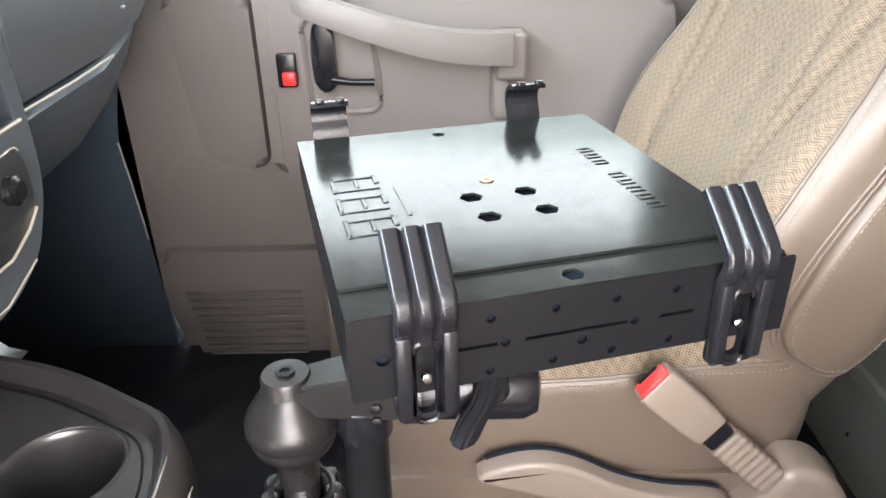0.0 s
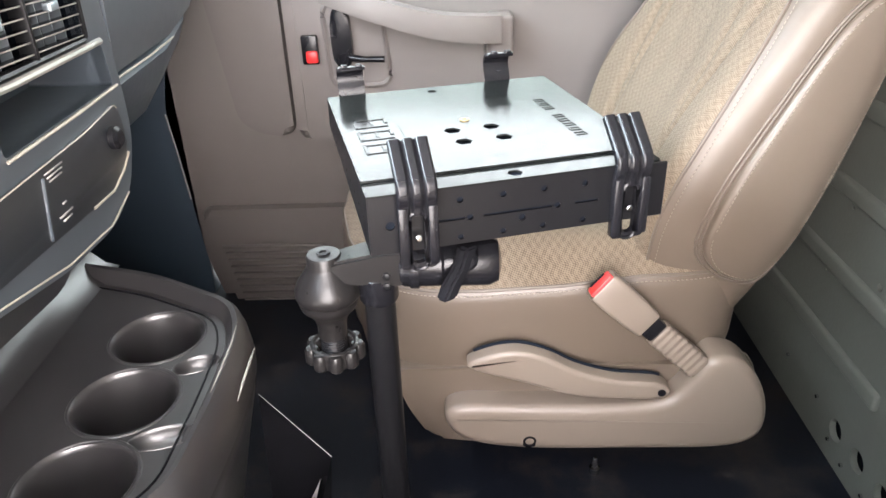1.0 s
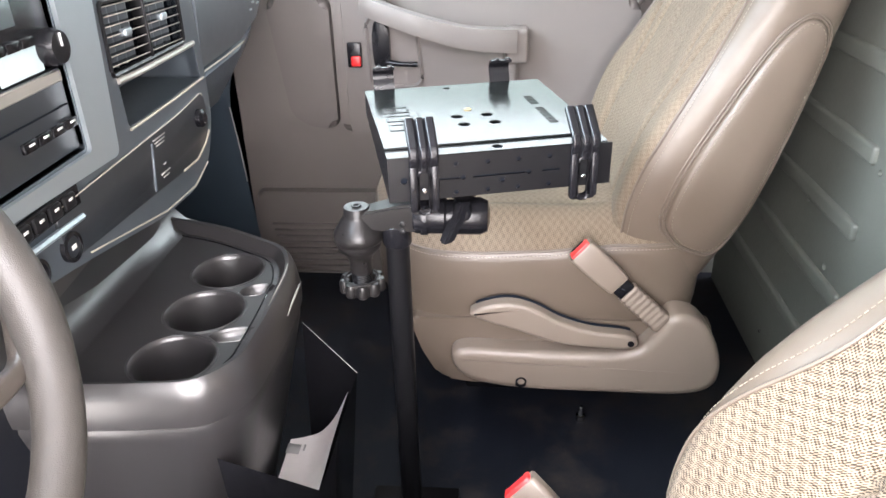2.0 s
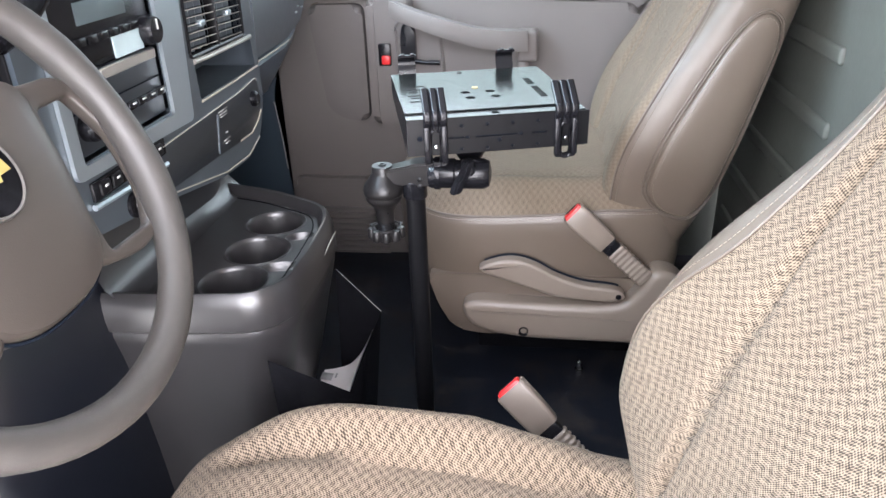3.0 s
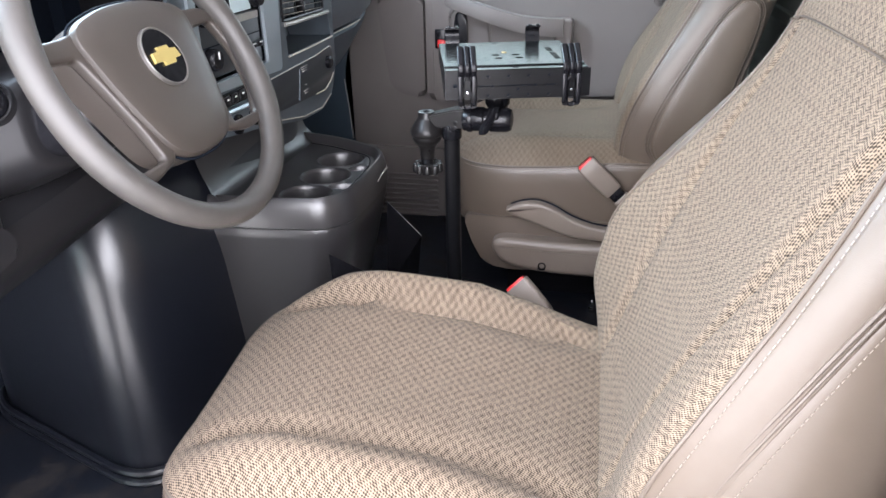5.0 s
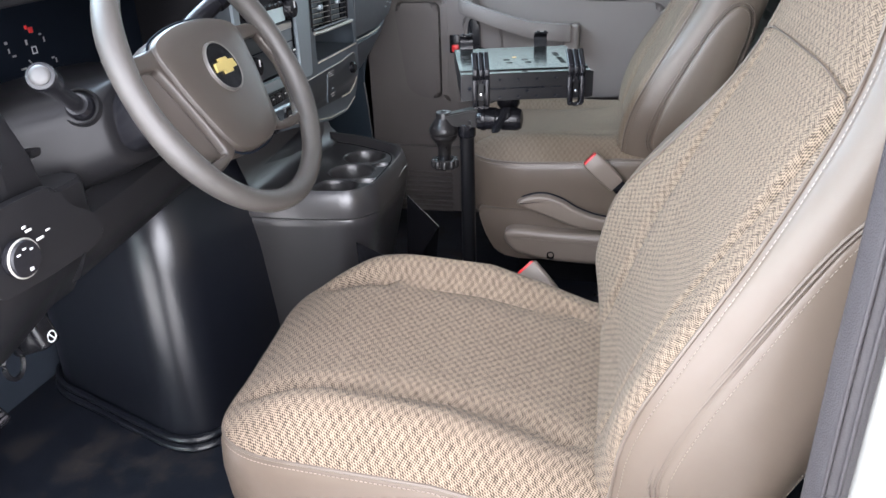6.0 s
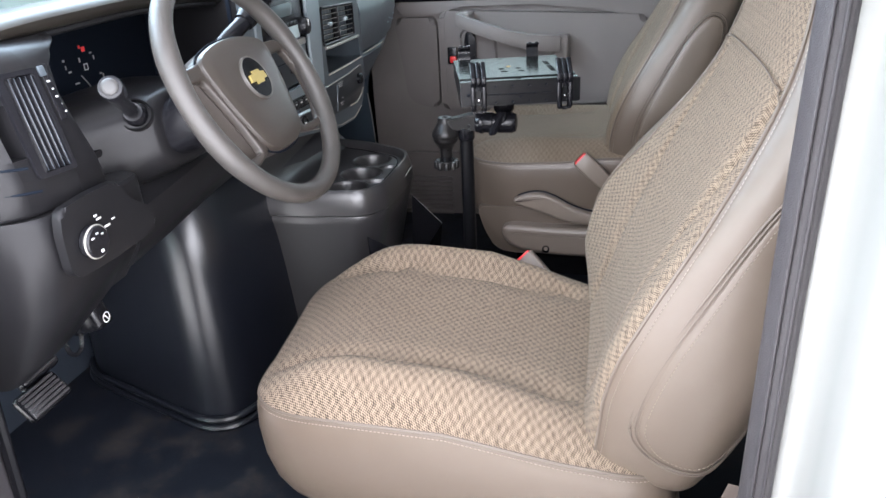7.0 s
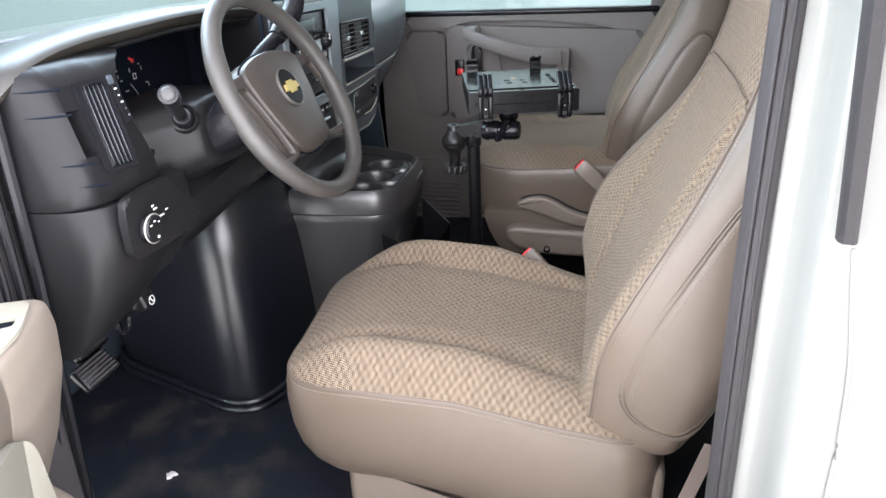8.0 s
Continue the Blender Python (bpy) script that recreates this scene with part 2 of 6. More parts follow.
def loft(rings, closed=True, cap=(True, True), bm=None, wrap=False):
    """Skin over rings of points; its UV runs in metres along and across."""
    bm = bm or bmesh.new()
    uvl = bm.loops.layers.uv.verify()
    vs = [[bm.verts.new(p) for p in r] for r in rings]
    n = len(rings[0])
    along = [0.0]
    for a, b in zip(rings, rings[1:]):
        along.append(along[-1] + sum((Vector(p) - Vector(q)).length for p, q in zip(a, b)) / n)
    across = []
    for r in rings:
        d = [0.0]
        for i in range(1, n + 1):
            d.append(d[-1] + (Vector(r[i % n]) - Vector(r[i - 1])).length)
        mid = d[n // 2]
        across.append([x - mid for x in d])
    for i in range(len(rings) - 1 + (1 if wrap else 0)):
        j = (i + 1) % len(rings)
        for k in range(n if closed else n - 1):
            l = (k + 1) % n
            f = bm.faces.new((vs[i][k], vs[i][l], vs[j][l], vs[j][k]))
            w = along[i + 1] if i + 1 < len(along) else along[i]
            for lp, uv in zip(f.loops, ((across[i][k], along[i]), (across[i][k + 1], along[i]), (across[j][k + 1], w), (across[j][k], w))):
                lp[uvl].uv = uv
    if closed and not wrap:
        for c, r in zip(cap, (vs[0], vs[-1])):
            if c:
                bm.faces.new(r)
    return bm


def prism(points, depth, m=None, bevel=0.003, seg=2):
    """A flat outline, drawn in x and y, made depth thick along z, its rims rounded."""
    bm = bmesh.new()
    n = len(points)
    lo = [bm.verts.new((p[0], p[1], 0)) for p in points]
    hi = [bm.verts.new((p[0], p[1], depth)) for p in points]
    bm.faces.new(lo[::-1])
    top = bm.faces.new(hi)
    for i in range(n):
        bm.faces.new((lo[i], lo[(i + 1) % n], hi[(i + 1) % n], hi[i]))
    if bevel:
        bmesh.ops.bevel(bm, geom=list(top.edges), offset=bevel, segments=seg, profile=0.5, affect="EDGES")
    if m is not None:
        bm.transform(m)
    return bm


def smooth_line(points, n=8, closed=False):
    """A rounded line through points (Catmull-Rom)."""
    p = [Vector(q) for q in points]
    out = []
    k = len(p)
    for i in range(k if closed else k - 1):
        if closed:
            a, b, c, d = p[(i - 1) % k], p[i], p[(i + 1) % k], p[(i + 2) % k]
        else:
            a, b, c, d = p[max(i - 1, 0)], p[i], p[i + 1], p[min(i + 2, k - 1)]
        for s in range(n):
            t = s / n
            out.append(0.5 * ((2 * b) + (c - a) * t + (2 * a - 5 * b + 4 * c - d) * t * t + (3 * b - a - 3 * c + d) * t ** 3))
    if not closed:
        out.append(p[-1])
    return out


def corners(points, r, n=5):
    """An outline with its corners rounded by r."""
    out = []
    k = len(points)
    for i in range(k):
        a, b, c = Vector(points[i - 1]), Vector(points[i]), Vector(points[(i + 1) % k])
        rr = min(r, (a - b).length * 0.45, (c - b).length * 0.45)
        p, q = b + (a - b).normalized() * rr, b + (c - b).normalized() * rr
        for s in range(n + 1):
            t = s / n
            out.append((1 - t) ** 2 * p + 2 * t * (1 - t) * b + t * t * q)
    return out


def tube(points, radius, n=8, closed=False, bm=None, flat=1.0):
    pts = [Vector(p) for p in points]
    k = len(pts)
    rings = []
    up = Vector((0, 0, 1))
    for i, p in enumerate(pts):
        d = (pts[(i + 1) % k] - pts[i - 1]) if closed else (pts[min(i + 1, k - 1)] - pts[max(i - 1, 0)])
        d.normalize()
        side = d.cross(up)
        if side.length < 1e-3:
            side = Vector((1, 0, 0))
        side.normalize()
        top = side.cross(d)
        r = radius[i] if isinstance(radius, (list, tuple)) else radius
        rings.append([p + (side * math.cos(2 * math.pi * j / n) + top * math.sin(2 * math.pi * j / n) * flat) * r for j in range(n)])
    return loft(rings, True, (not closed, not closed), bm, wrap=closed)


def lathe(profile, n=32, m=None, wave=None, cap=True):
    rings = []
    for r, z in profile:
        rings.append([((r + (wave(2 * math.pi * j / n, r, z) if wave else 0)) * math.cos(2 * math.pi * j / n),
                       (r + (wave(2 * math.pi * j / n, r, z) if wave else 0)) * math.sin(2 * math.pi * j / n), z) for j in range(n)])
    b = loft(rings, True, (cap and profile[0][0] > 1e-4, cap and profile[-1][0] > 1e-4))
    if m is not None:
        b.transform(m)
    return b


def plate(outer, holes, depth, m=None):
    """A sheet with true holes through it, drawn in x and y."""
    bm = bmesh.new()
    es = []
    for loop in (outer, *holes):
        vs = [bm.verts.new((p[0], p[1], 0)) for p in loop]
        es += [bm.edges.new((vs[i], vs[(i + 1) % len(vs)])) for i in range(len(vs))]
    bmesh.ops.triangle_fill(bm, use_beauty=True, use_dissolve=False, edges=es)
    r = bmesh.ops.extrude_face_region(bm, geom=list(bm.faces))
    for v in [g for g in r["geom"] if isinstance(g, bmesh.types.BMVert)]:
        v.co.z += depth
    if m is not None:
        bm.transform(m)
    return bm


def ngon(x, y, r, n=6, turn=0.0, sx=1.0):
    return [(x + r * sx * math.cos(turn + 2 * math.pi * i / n), y + r * math.sin(turn + 2 * math.pi * i / n)) for i in range(n)]


def finish(bm, name, material, angle=38):
    bmesh.ops.remove_doubles(bm, verts=bm.verts, dist=1e-6)
    bmesh.ops.recalc_face_normals(bm, faces=bm.faces)
    lim = radians(angle)
    for e in bm.edges:
        e.smooth = len(e.link_faces) == 2 and e.calc_face_angle(0.0) < lim
    me = bpy.data.meshes.new(name)
    bm.to_mesh(me)
    bm.free()
    for p in me.polygons:
        p.use_smooth = True
    me.materials.append(material)
    return me


def part(name, bm, material, parent, label="", kind="", angle=38):
    ob = new(name, finish(bm, name, material, angle))
    if parent is not None:
        ob.parent = parent
    return tagged(ob, label, kind=kind)


def thing(name, label, category, at=(0, 0, 0), group="", kind=""):
    ob = new(name)
    ob.empty_display_size = 0.05
    ob.location = at
    return tagged(ob, label, category, group, kind)


def solo(name, bm, material, label, category, group="", kind="", angle=38):
    """A thing of one mesh."""
    return tagged(new(name, finish(bm, name, material, angle)), label, category, group, kind)


def stitches(line, up, length=0.0042, gap=0.0024, r=0.0005):
    """A row of short raised thread stitches along a line."""
    bm = bmesh.new()
    pts = [Vector(p) for p in line]
    pos, acc = [0.0], 0.0
    for a, b in zip(pts, pts[1:]):
        acc += (b - a).length
        pos.append(acc)

    def spot(s):
        for i in range(len(pts) - 1):
            if pos[i + 1] >= s:
                k = (s - pos[i]) / max(pos[i + 1] - pos[i], 1e-9)
                return pts[i].lerp(pts[i + 1], k)
        return pts[-1]
    s = 0.0
    lift = Vector(up)
    verts, faces = [], []
    while s + length < acc:
        a, b = spot(s), spot(s + length)
        d = (b - a).normalized()
        w = d.cross(lift).normalized() * r
        u = lift * r * 1.4
        i = len(verts)
        verts += [a - w - u, a + w - u, a + u, b - w - u, b + w - u, b + u]
        faces += [(i, i + 2, i + 5, i + 3), (i + 2, i + 1, i + 4, i + 5), (i, i + 1, i + 2), (i + 3, i + 5, i + 4), (i, i + 3, i + 4, i + 1)]
        s += length + gap
    vs = [bm.verts.new(v) for v in verts]
    for f in faces:
        bm.faces.new([vs[i] for i in f])
    return bm


def yz(at):
    """Draws x, y of an outline as world y, z, its depth towards +x."""
    return Matrix.Translation(at) @ Matrix(((0, 0, 1, 0), (1, 0, 0, 0), (0, 1, 0, 0), (0, 0, 0, 1)))


def xz(at):
    """Draws x, y of an outline as world x, z, its depth towards -y."""
    return Matrix.Translation(at) @ Matrix(((1, 0, 0, 0), (0, 0, -1, 0), (0, 1, 0, 0), (0, 0, 0, 1)))


# ---- the shell of the van ----
floor = new("floor", finish(box((2.3, 2.14, 0.04), (-0.15, 0.355, -0.02), 0.003), "floor", MAT))
tagged(floor, "black rubber cab floor with dusty scuff marks", "floor", kind="structure")

ground = solo("ground", box((400, 400, 0.1), (0, 0, -0.62), 0), CONCRETE, "pale worn concrete yard outside the van", "ground", kind="structure")

# steel bulkhead behind the seats, with pressed beads and bolt holes
wall = thing("wall_rear", "grey-green painted steel bulkhead with pressed ribs", "wall", kind="structure")
holes = [ngon(y, z, r, 16) for y, z, r in ((0.725, 0.069, 0.021), (0.648, 0.070, 0.021), (0.570, 0.070, 0.021), (0.721, 0.372, 0.007), (0.845, 0.455, 0.004), (0.880, 0.315, 0.003), (0.62, 0.60, 0.006))]
part("panel", plate([(-0.66, 0.0), (1.33, 0.0), (1.33, 1.42), (-0.66, 1.42)], holes, 0.012, yz((0.70, 0, 0))), PANEL, wall)
for z in (0.20, 0.34, 0.48, 0.62, 0.76, 0.90):
    part("rib", box((0.016, 0.62, 0.034), (0.699, 0.95, z), 0.0078, 4), PANEL, wall)
    part("rib", box((0.016, 0.90, 0.034), (0.699, 0.02, z), 0.0078, 4), PANEL, wall)
for y, z in ((0.93, 0.085), (0.80, 0.085), (0.735, 0.040), (0.68, 0.030), (0.61, 0.030)):
    part("bolt", lathe([(0.0, 0.005), (0.0035, 0.004), (0.004, 0.0)], 10, Matrix.Translation((0.699, y, z)) @ Matrix.Rotation(radians(-90), 4, "Y")), STEEL, wall, "small bright bolt")
part("backing", box((0.02, 1.98, 1.42), (0.74, 0.33, 0.71), 0.002), PIT, wall)

# roof and body closing the cab around the camera
roof = solo("ceiling", box((1.75, 2.10, 0.05), (0.35, 0.39, 1.44), 0.01), HEADLINER, "fabric-grey headliner over the cab", "ceiling", kind="structure")


def sgn_pow(c, p):
    return math.copysign(abs(c) ** p, c)


def bell(x, at, w):
    return math.exp(-((x - at) / w) ** 2)


def ease(x, a, b):
    t = min(1.0, max(0.0, (x - a) / (b - a)))
    return t * t * (3 - 2 * t)


def cushion_rim(th, k=1.0, front=-0.270, rear=0.36, skew=0.0, skew_at=-0.12, half=0.285, power=0.33):
    """A point of the cushion's outline: square-shouldered, rounder at the front."""
    c, s = math.cos(th), math.sin(th)
    mid, reach = (front + rear) / 2, (rear - front) / 2
    x = mid + reach * k * sgn_pow(c, power)
    w = half * (1.0 - 0.05 * ease(-x, 0.05, 0.28))
    y = w * k * sgn_pow(s, power)
    return x - skew * ease(y, skew_at, skew_at + 0.26) * ease(-x, -0.04, 0.10 if skew > 0.05 else 0.22), y


def cushion_top(x, y, r, fall=0.0):
    z = 0.388 - 0.020 * max(0.0, 1 - ((x - 0.03) / 0.27) ** 2)
    dome = 1 - r ** 5
    z += 0.045 * dome
    z += 0.038 * bell(abs(y), 0.225, 0.046) * dome * (1 - 0.8 * ease(x, 0.10, 0.32)) * (1 - 0.6 * ease(-x, 0.14, 0.28))
    z -= 0.021 * bell(abs(y), 0.166, 0.013) * ease(-x, -0.30, -0.22) * (1 - ease(-x, 0.20, 0.28))
    z -= 0.010 * bell(y, 0, 0.13) * (1 - ease(-x, 0.05, 0.22))
    z -= 0.020 * ease(-x, 0.08, 0.28)
    z += 0.010 * ease(-x, -0.05, 0.12) * dome
    z += fall * 0.026 * bell(y, 0.225, 0.065) * dome * ease(x, -0.30, -0.14) * (1 - 0.5 * ease(x, 0.05, 0.25))
    z += fall * (0.012 * bell(x, 0.0, 0.15) - 0.075 * ease(x, 0.04, 0.46))
    z += 0.0025 * noise.noise((x * 9, y * 9, 3.1)) * dome
    return z


# backrest: how far up, its half width, depth, how far the side bolsters stand forward
BACK = [(-0.034, 0.200, 0.150, 0.00), (-0.029, 0.242, 0.192, 0.00), (-0.012, 0.264, 0.212, 0.006), (0.04, 0.275, 0.225, 0.022), (0.10, 0.284, 0.234, 0.044), (0.17, 0.291, 0.236, 0.053),
        (0.24, 0.291, 0.230, 0.047), (0.31, 0.289, 0.216, 0.034), (0.38, 0.286, 0.198, 0.019), (0.45, 0.281, 0.181, 0.008), (0.51, 0.276, 0.169, 0.004), (0.57, 0.268, 0.159, 0.003),
        (0.63, 0.254, 0.150, 0.002), (0.70, 0.232, 0.140, 0.002), (0.78, 0.200, 0.124, 0.001), (0.83, 0.165, 0.100, 0.0), (0.855, 0.105, 0.055, 0.0)]


def back_rows(steps=4):
    rows = []
    for i in range(len(BACK) - 1):
        p = [BACK[max(i - 1, 0)], BACK[i], BACK[i + 1], BACK[min(i + 2, len(BACK) - 1)]]
        for s in range(steps):
            t = s / steps
            rows.append(tuple(0.5 * (2 * b + (c - a) * t + (2 * a - 5 * b + 4 * c - d) * t * t + (3 * b - a - 3 * c + d) * t ** 3) for a, b, c, d in zip(*p)))
    rows.append(BACK[-1])
    return rows


def on_back(s, d):
    """The place s up the backrest and d behind its middle; the upper half stands steeper."""
    base, up, rear = Vector((0.376, 0, 0.326)), Vector((0.351, 0, 0.936)), Vector((0.936, 0, -0.351))
    p = base + up * s + rear * d
    p.x -= 0.9 * max(0.0, s - 0.50) ** 2
    return p


TUCKS = (-0.135, -0.055, 0.055, 0.135)


def crease(s):
    """How far from the middle the seam between centre panel and bolster runs: it opens upwards."""
    return 0.150 + 0.055 * ease(s, 0.10, 0.55)


def back_point(row, th, swell=0.0, tucked=False, lump=0.0):
    """th 0 is the +y side, 90 degrees the rear, 270 the front."""
    s, hw, dep, bol = row
    c, w = sgn_pow(math.cos(th), 0.42), sgn_pow(math.sin(th), 0.55)
    y = (hw + swell + (lump * ease(s, -0.03, 0.08) * (1 - 0.9 * ease(s, 0.50, 0.74)) if c > 0 else 0.0)) * c
    if c > 0 and lump:
        y += 0.034 * c * ease(w, -0.62, -0.10) * ease(s, 0.04, 0.20) * (1 - ease(s, 0.46, 0.60))
    d = (dep / 2 + swell) * w
    if w < 0 and c > 0:
        d -= 0.95 * lump * c ** 2 * ease(s, -0.02, 0.08) * (1 - ease(s, 0.26, 0.56))
    if w < 0:
        d -= bol * (abs(c) ** 3.0) * min(1, -w * 1.2) - 0.020 * (1 - abs(c) ** 2) * min(1, bol * 30)
        d += 0.016 * bell(abs(y), crease(s), 0.008) * ease(s, 0.0, 0.06) * (1 - ease(s, 0.50, 0.60))
        if tucked:
            d += 0.009 * sum(bell(y, q, 0.006) for q in TUCKS) * ease(s, 0.02, 0.10)
    return on_back(s, d) + Vector((0, y, 0))


SEAM_A, SEAM_B = radians(208), radians(332)
PAD = [(0.090, -0.050), (0.052, -0.024), (0.036, 0.020), (0.048, 0.072), (0.110, 0.094), (0.220, 0.088), (0.350, 0.078), (0.450, 0.066), (0.500, 0.042), (0.502, 0.004), (0.440, -0.026), (0.310, -0.046), (0.180, -0.058)]


def car_seat(label, at, group, front=-0.276, tuck_in=1.0, tucked=False, turned=0.0, fall=0.0, rear=0.36, lump=0.0, skew=0.0, skew_at=-0.12, cloth=None):
    """A bucket seat: cloth cushion and backrest, vinyl sides, piping and seams. It faces -x."""
    seat = thing("car_seat", label, "seat", at, group)
    # cushion
    n = 96
    radii = [0.0, 0.12, 0.24, 0.36, 0.46, 0.55, 0.62, 0.68, 0.74, 0.79, 0.84, 0.88, 0.92, 0.95, 0.975, 0.99, 1.0]
    top = bmesh.new()
    uvl = top.loops.layers.uv.verify()
    rows = []
    for r in radii:
        row = []
        for i in range(n):
            x, y = cushion_rim(2 * math.pi * i / n, r, front, rear, skew, skew_at)
            row.append(top.verts.new((x, y, cushion_top(x, y, r, fall))))
            if r == 0.0:
                break
        rows.append(row)
    for a, b in zip(rows, rows[1:]):
        for i in range(n):
            j = (i + 1) % n
            f = top.faces.new((a[0], b[i], b[j])) if len(a) == 1 else top.faces.new((a[i], b[i], b[j], a[j]))
            for lp in f.loops:
                lp[uvl].uv = (lp.vert.co.y, lp.vert.co.x)
    cushion = part("seat_cushion", top, cloth or CLOTH, seat, "beige and brown knitted cloth")
    rim = [cushion_rim(2 * math.pi * i / n, 1.0, front, rear, skew, skew_at) for i in range(n)]
    seam = [Vector((x, y, cushion_top(x, y, 1.0, fall))) for x, y in rim]
    rings = []
    for k, dz in ((0.992, 0.0), (1.004, -0.004), (1.016, -0.020), (1.022, -0.050), (1.022 - 0.010 * tuck_in, -0.095), (1.022 - 0.037 * tuck_in, -0.130), (1.018 - 0.073 * tuck_in, -0.155), (1.0 - 0.10 * tuck_in, -0.170)):
        ring = []
        for i in range(n):
            x, y = cushion_rim(2 * math.pi * i / n, k, front, rear, skew, skew_at)
            ring.append((x, y, seam[i].z + dz * (1 + fall * (0.22 + 0.35 * ease(x, -0.1, 0.35))) + 0.0015 * noise.noise((x * 12, y * 12, dz * 30))))
        rings.append(ring)
    skirt = part("side_panel", loft(rings, True, (False, True)), VINYL, seat, "smooth beige vinyl")
    part("piping", tube([p + Vector((0, 0, -0.001)) for p in seam], 0.0026, 6, True), PIPING, skirt)
    part("stitching", stitches([Vector((p.x * 1.004, p.y * 1.012, p.z - 0.0085)) for p in seam], (0, 0, 1)), THREAD, skirt, kind="stuff")
    # backrest
    rows = back_rows()
    fr = [SEAM_A + (SEAM_B - SEAM_A) * i / 110 for i in range(111)]
    sd = [SEAM_B - 2 * math.pi + (SEAM_A + 2 * math.pi - SEAM_B) * i / 36 for i in range(37)]

    def inner(r):
        """The inner seam comes round to the front towards the shoulder."""
        return SEAM_B - radians(turned) * ease(r[0], 0.08, 0.36)

    def outer(r):
        return SEAM_A + radians(22) * ease(r[0], 0.20, 0.56)

    def front_line(r):
        return [outer(r) + (inner(r) - outer(r)) * i / 110 for i in range(111)]

    def side_line(r):
        return [inner(r) - 2 * math.pi + (outer(r) + 2 * math.pi - inner(r)) * i / 36 for i in range(37)]

    back = part("backrest", loft([[back_point(r, t, 0.0, tucked, lump) for t in front_line(r)] for r in rows], False), cloth or CLOTH, seat, "beige and brown knitted cloth")
    shell = loft([[back_point(r, t, 0.0, False, lump) for t in side_line(r)] for r in rows], False)
    for r in (rows[0], rows[-1]):
        ring = [back_point(r, t) for t in sd[:-1]] + [back_point(r, t) for t in fr[:-1]]
        shell.faces.new([shell.verts.new(p) for p in ring])
    shell = part("back_shell", shell, VINYL, seat, "smooth beige vinyl")
    for t, side in ((SEAM_A, -1), (SEAM_B, 1)):
        at_seam = outer if side < 0 else inner
        line = [back_point(r, at_seam(r), 0.0012, False, lump) for r in rows[4:-3]]
        part("piping", tube(line, 0.0024, 6), PIPING, shell)
        off = [back_point(r, at_seam(r) + side * 0.11, 0.0012, False, lump) for r in rows[4:-3]]
        part("stitching", stitches(off, (0, side, 0)), THREAD, shell, kind="stuff")
    # seams of the bolsters and of the head panel
    for side in (-1, 1):
        seam_line = []
        for r in rows:
            if 0.01 < r[0] < 0.57:
                near = min(front_line(r), key=lambda t: abs(back_point(r, t, 0.0, False, lump).y - side * crease(r[0])))
                seam_line.append(back_point(r, near, -0.0004, False, lump))
        part("bolster_seam", tube(seam_line, 0.0012, 5), PIPING, back)
    for q in (0.60,):
        r = min(rows, key=lambda w: abs(w[0] - 0.53))
        part("head_seam", tube([back_point((r[0] + 0.05 * (1 - ((t - radians(270)) / radians(58)) ** 2), *r[1:]), t, 0.001, False, lump) for t in front_line(r)], 0.0013, 5), PIPING, back)
    return seat


def side_pad(seat, side, proud, size=1.0):
    """The long shield-shaped panel on a backrest's side, with its double seam."""
    rows = back_rows()

    def flank(sv, d, lift):
        i = max(j for j in range(len(rows) - 1) if rows[j][0] <= max(sv, rows[0][0]))
        q = min(1.0, (sv - rows[i][0]) / max(1e-6, rows[i + 1][0] - rows[i][0]))
        r = [u + (w - u) * q for u, w in zip(rows[i], rows[i + 1])]
        k = min(1.0, abs(d) / (r[2] / 2)) if r[2] else 0
        y = r[1] * (1 - k ** 4.5) ** 0.25
        return on_back(sv, d) + Vector((0, side * (y + lift), 0))

    line = [(p.x, p.y) for p in smooth_line([Vector((a, b, 0)) for a, b in PAD], 6, True)]
    mid = (0.27, 0.018)
    line = [(0.29 + (a - 0.29) * size, mid[1] + (b - mid[1]) * size) for a, b in line]

    def ring(k, lift, dk=None):
        return [flank(mid[0] + (a - mid[0]) * k, mid[1] + (b - mid[1]) * (dk or k), lift) for a, b in line]

    steps = [(1.0, -0.004, 1.0), (0.995, proud * 0.55, 0.985), (0.985, proud * 0.85, 0.95), (0.965, proud, 0.88), (0.85, proud + 0.001, 0.7), (0.6, proud + 0.002, 0.45), (0.3, proud + 0.002, 0.2)]
    pad = part("side_pad", loft([ring(k, l, dk) for k, l, dk in steps], True, (False, True)), VINYL, seat, "smooth beige vinyl pad")
    for k, dk, r in ((1.030, 1.14, 0.0022), (1.010, 1.05, 0.0018)):
        part("welt", tube(ring(k, 0.0012, dk), r, 6, True), PIPING, pad)
    part("stitching", stitches(ring(0.968, proud + 0.0006, 0.86), (0, side, 0)), THREAD, pad, kind="stuff")
    return pad


DRIVER = Vector((0.0, -0.252, 0.0))
RIDER = Vector((0.0, 0.925, 0.066))
driver_seat = car_seat("beige cloth and vinyl driver's seat with stitched seams", DRIVER, "front seats", turned=30.0, fall=1.0, rear=0.43, lump=0.048, skew=0.024)
side_pad(driver_seat, -1, 0.003)
rider_seat = car_seat("beige cloth and vinyl passenger seat beside the pole", RIDER, "front seats", -0.105, 0.15, True, turned=22.0, rear=0.47, skew=0.070, skew_at=-0.27, cloth=CLOTH_FADED)
side_pad(rider_seat, -1, 0.010, 0.88)

# seat plinths
part("plinth", box((0.60, 0.46, 0.235), (0.14, 0, 0.1175), 0.02, 3), TAN, driver_seat, "beige plastic skirt")
part("plinth", box((0.40, 0.36, 0.26), (0.22, 0.06, 0.055), 0.01, 2), SOOT, rider_seat, "black steel riser")


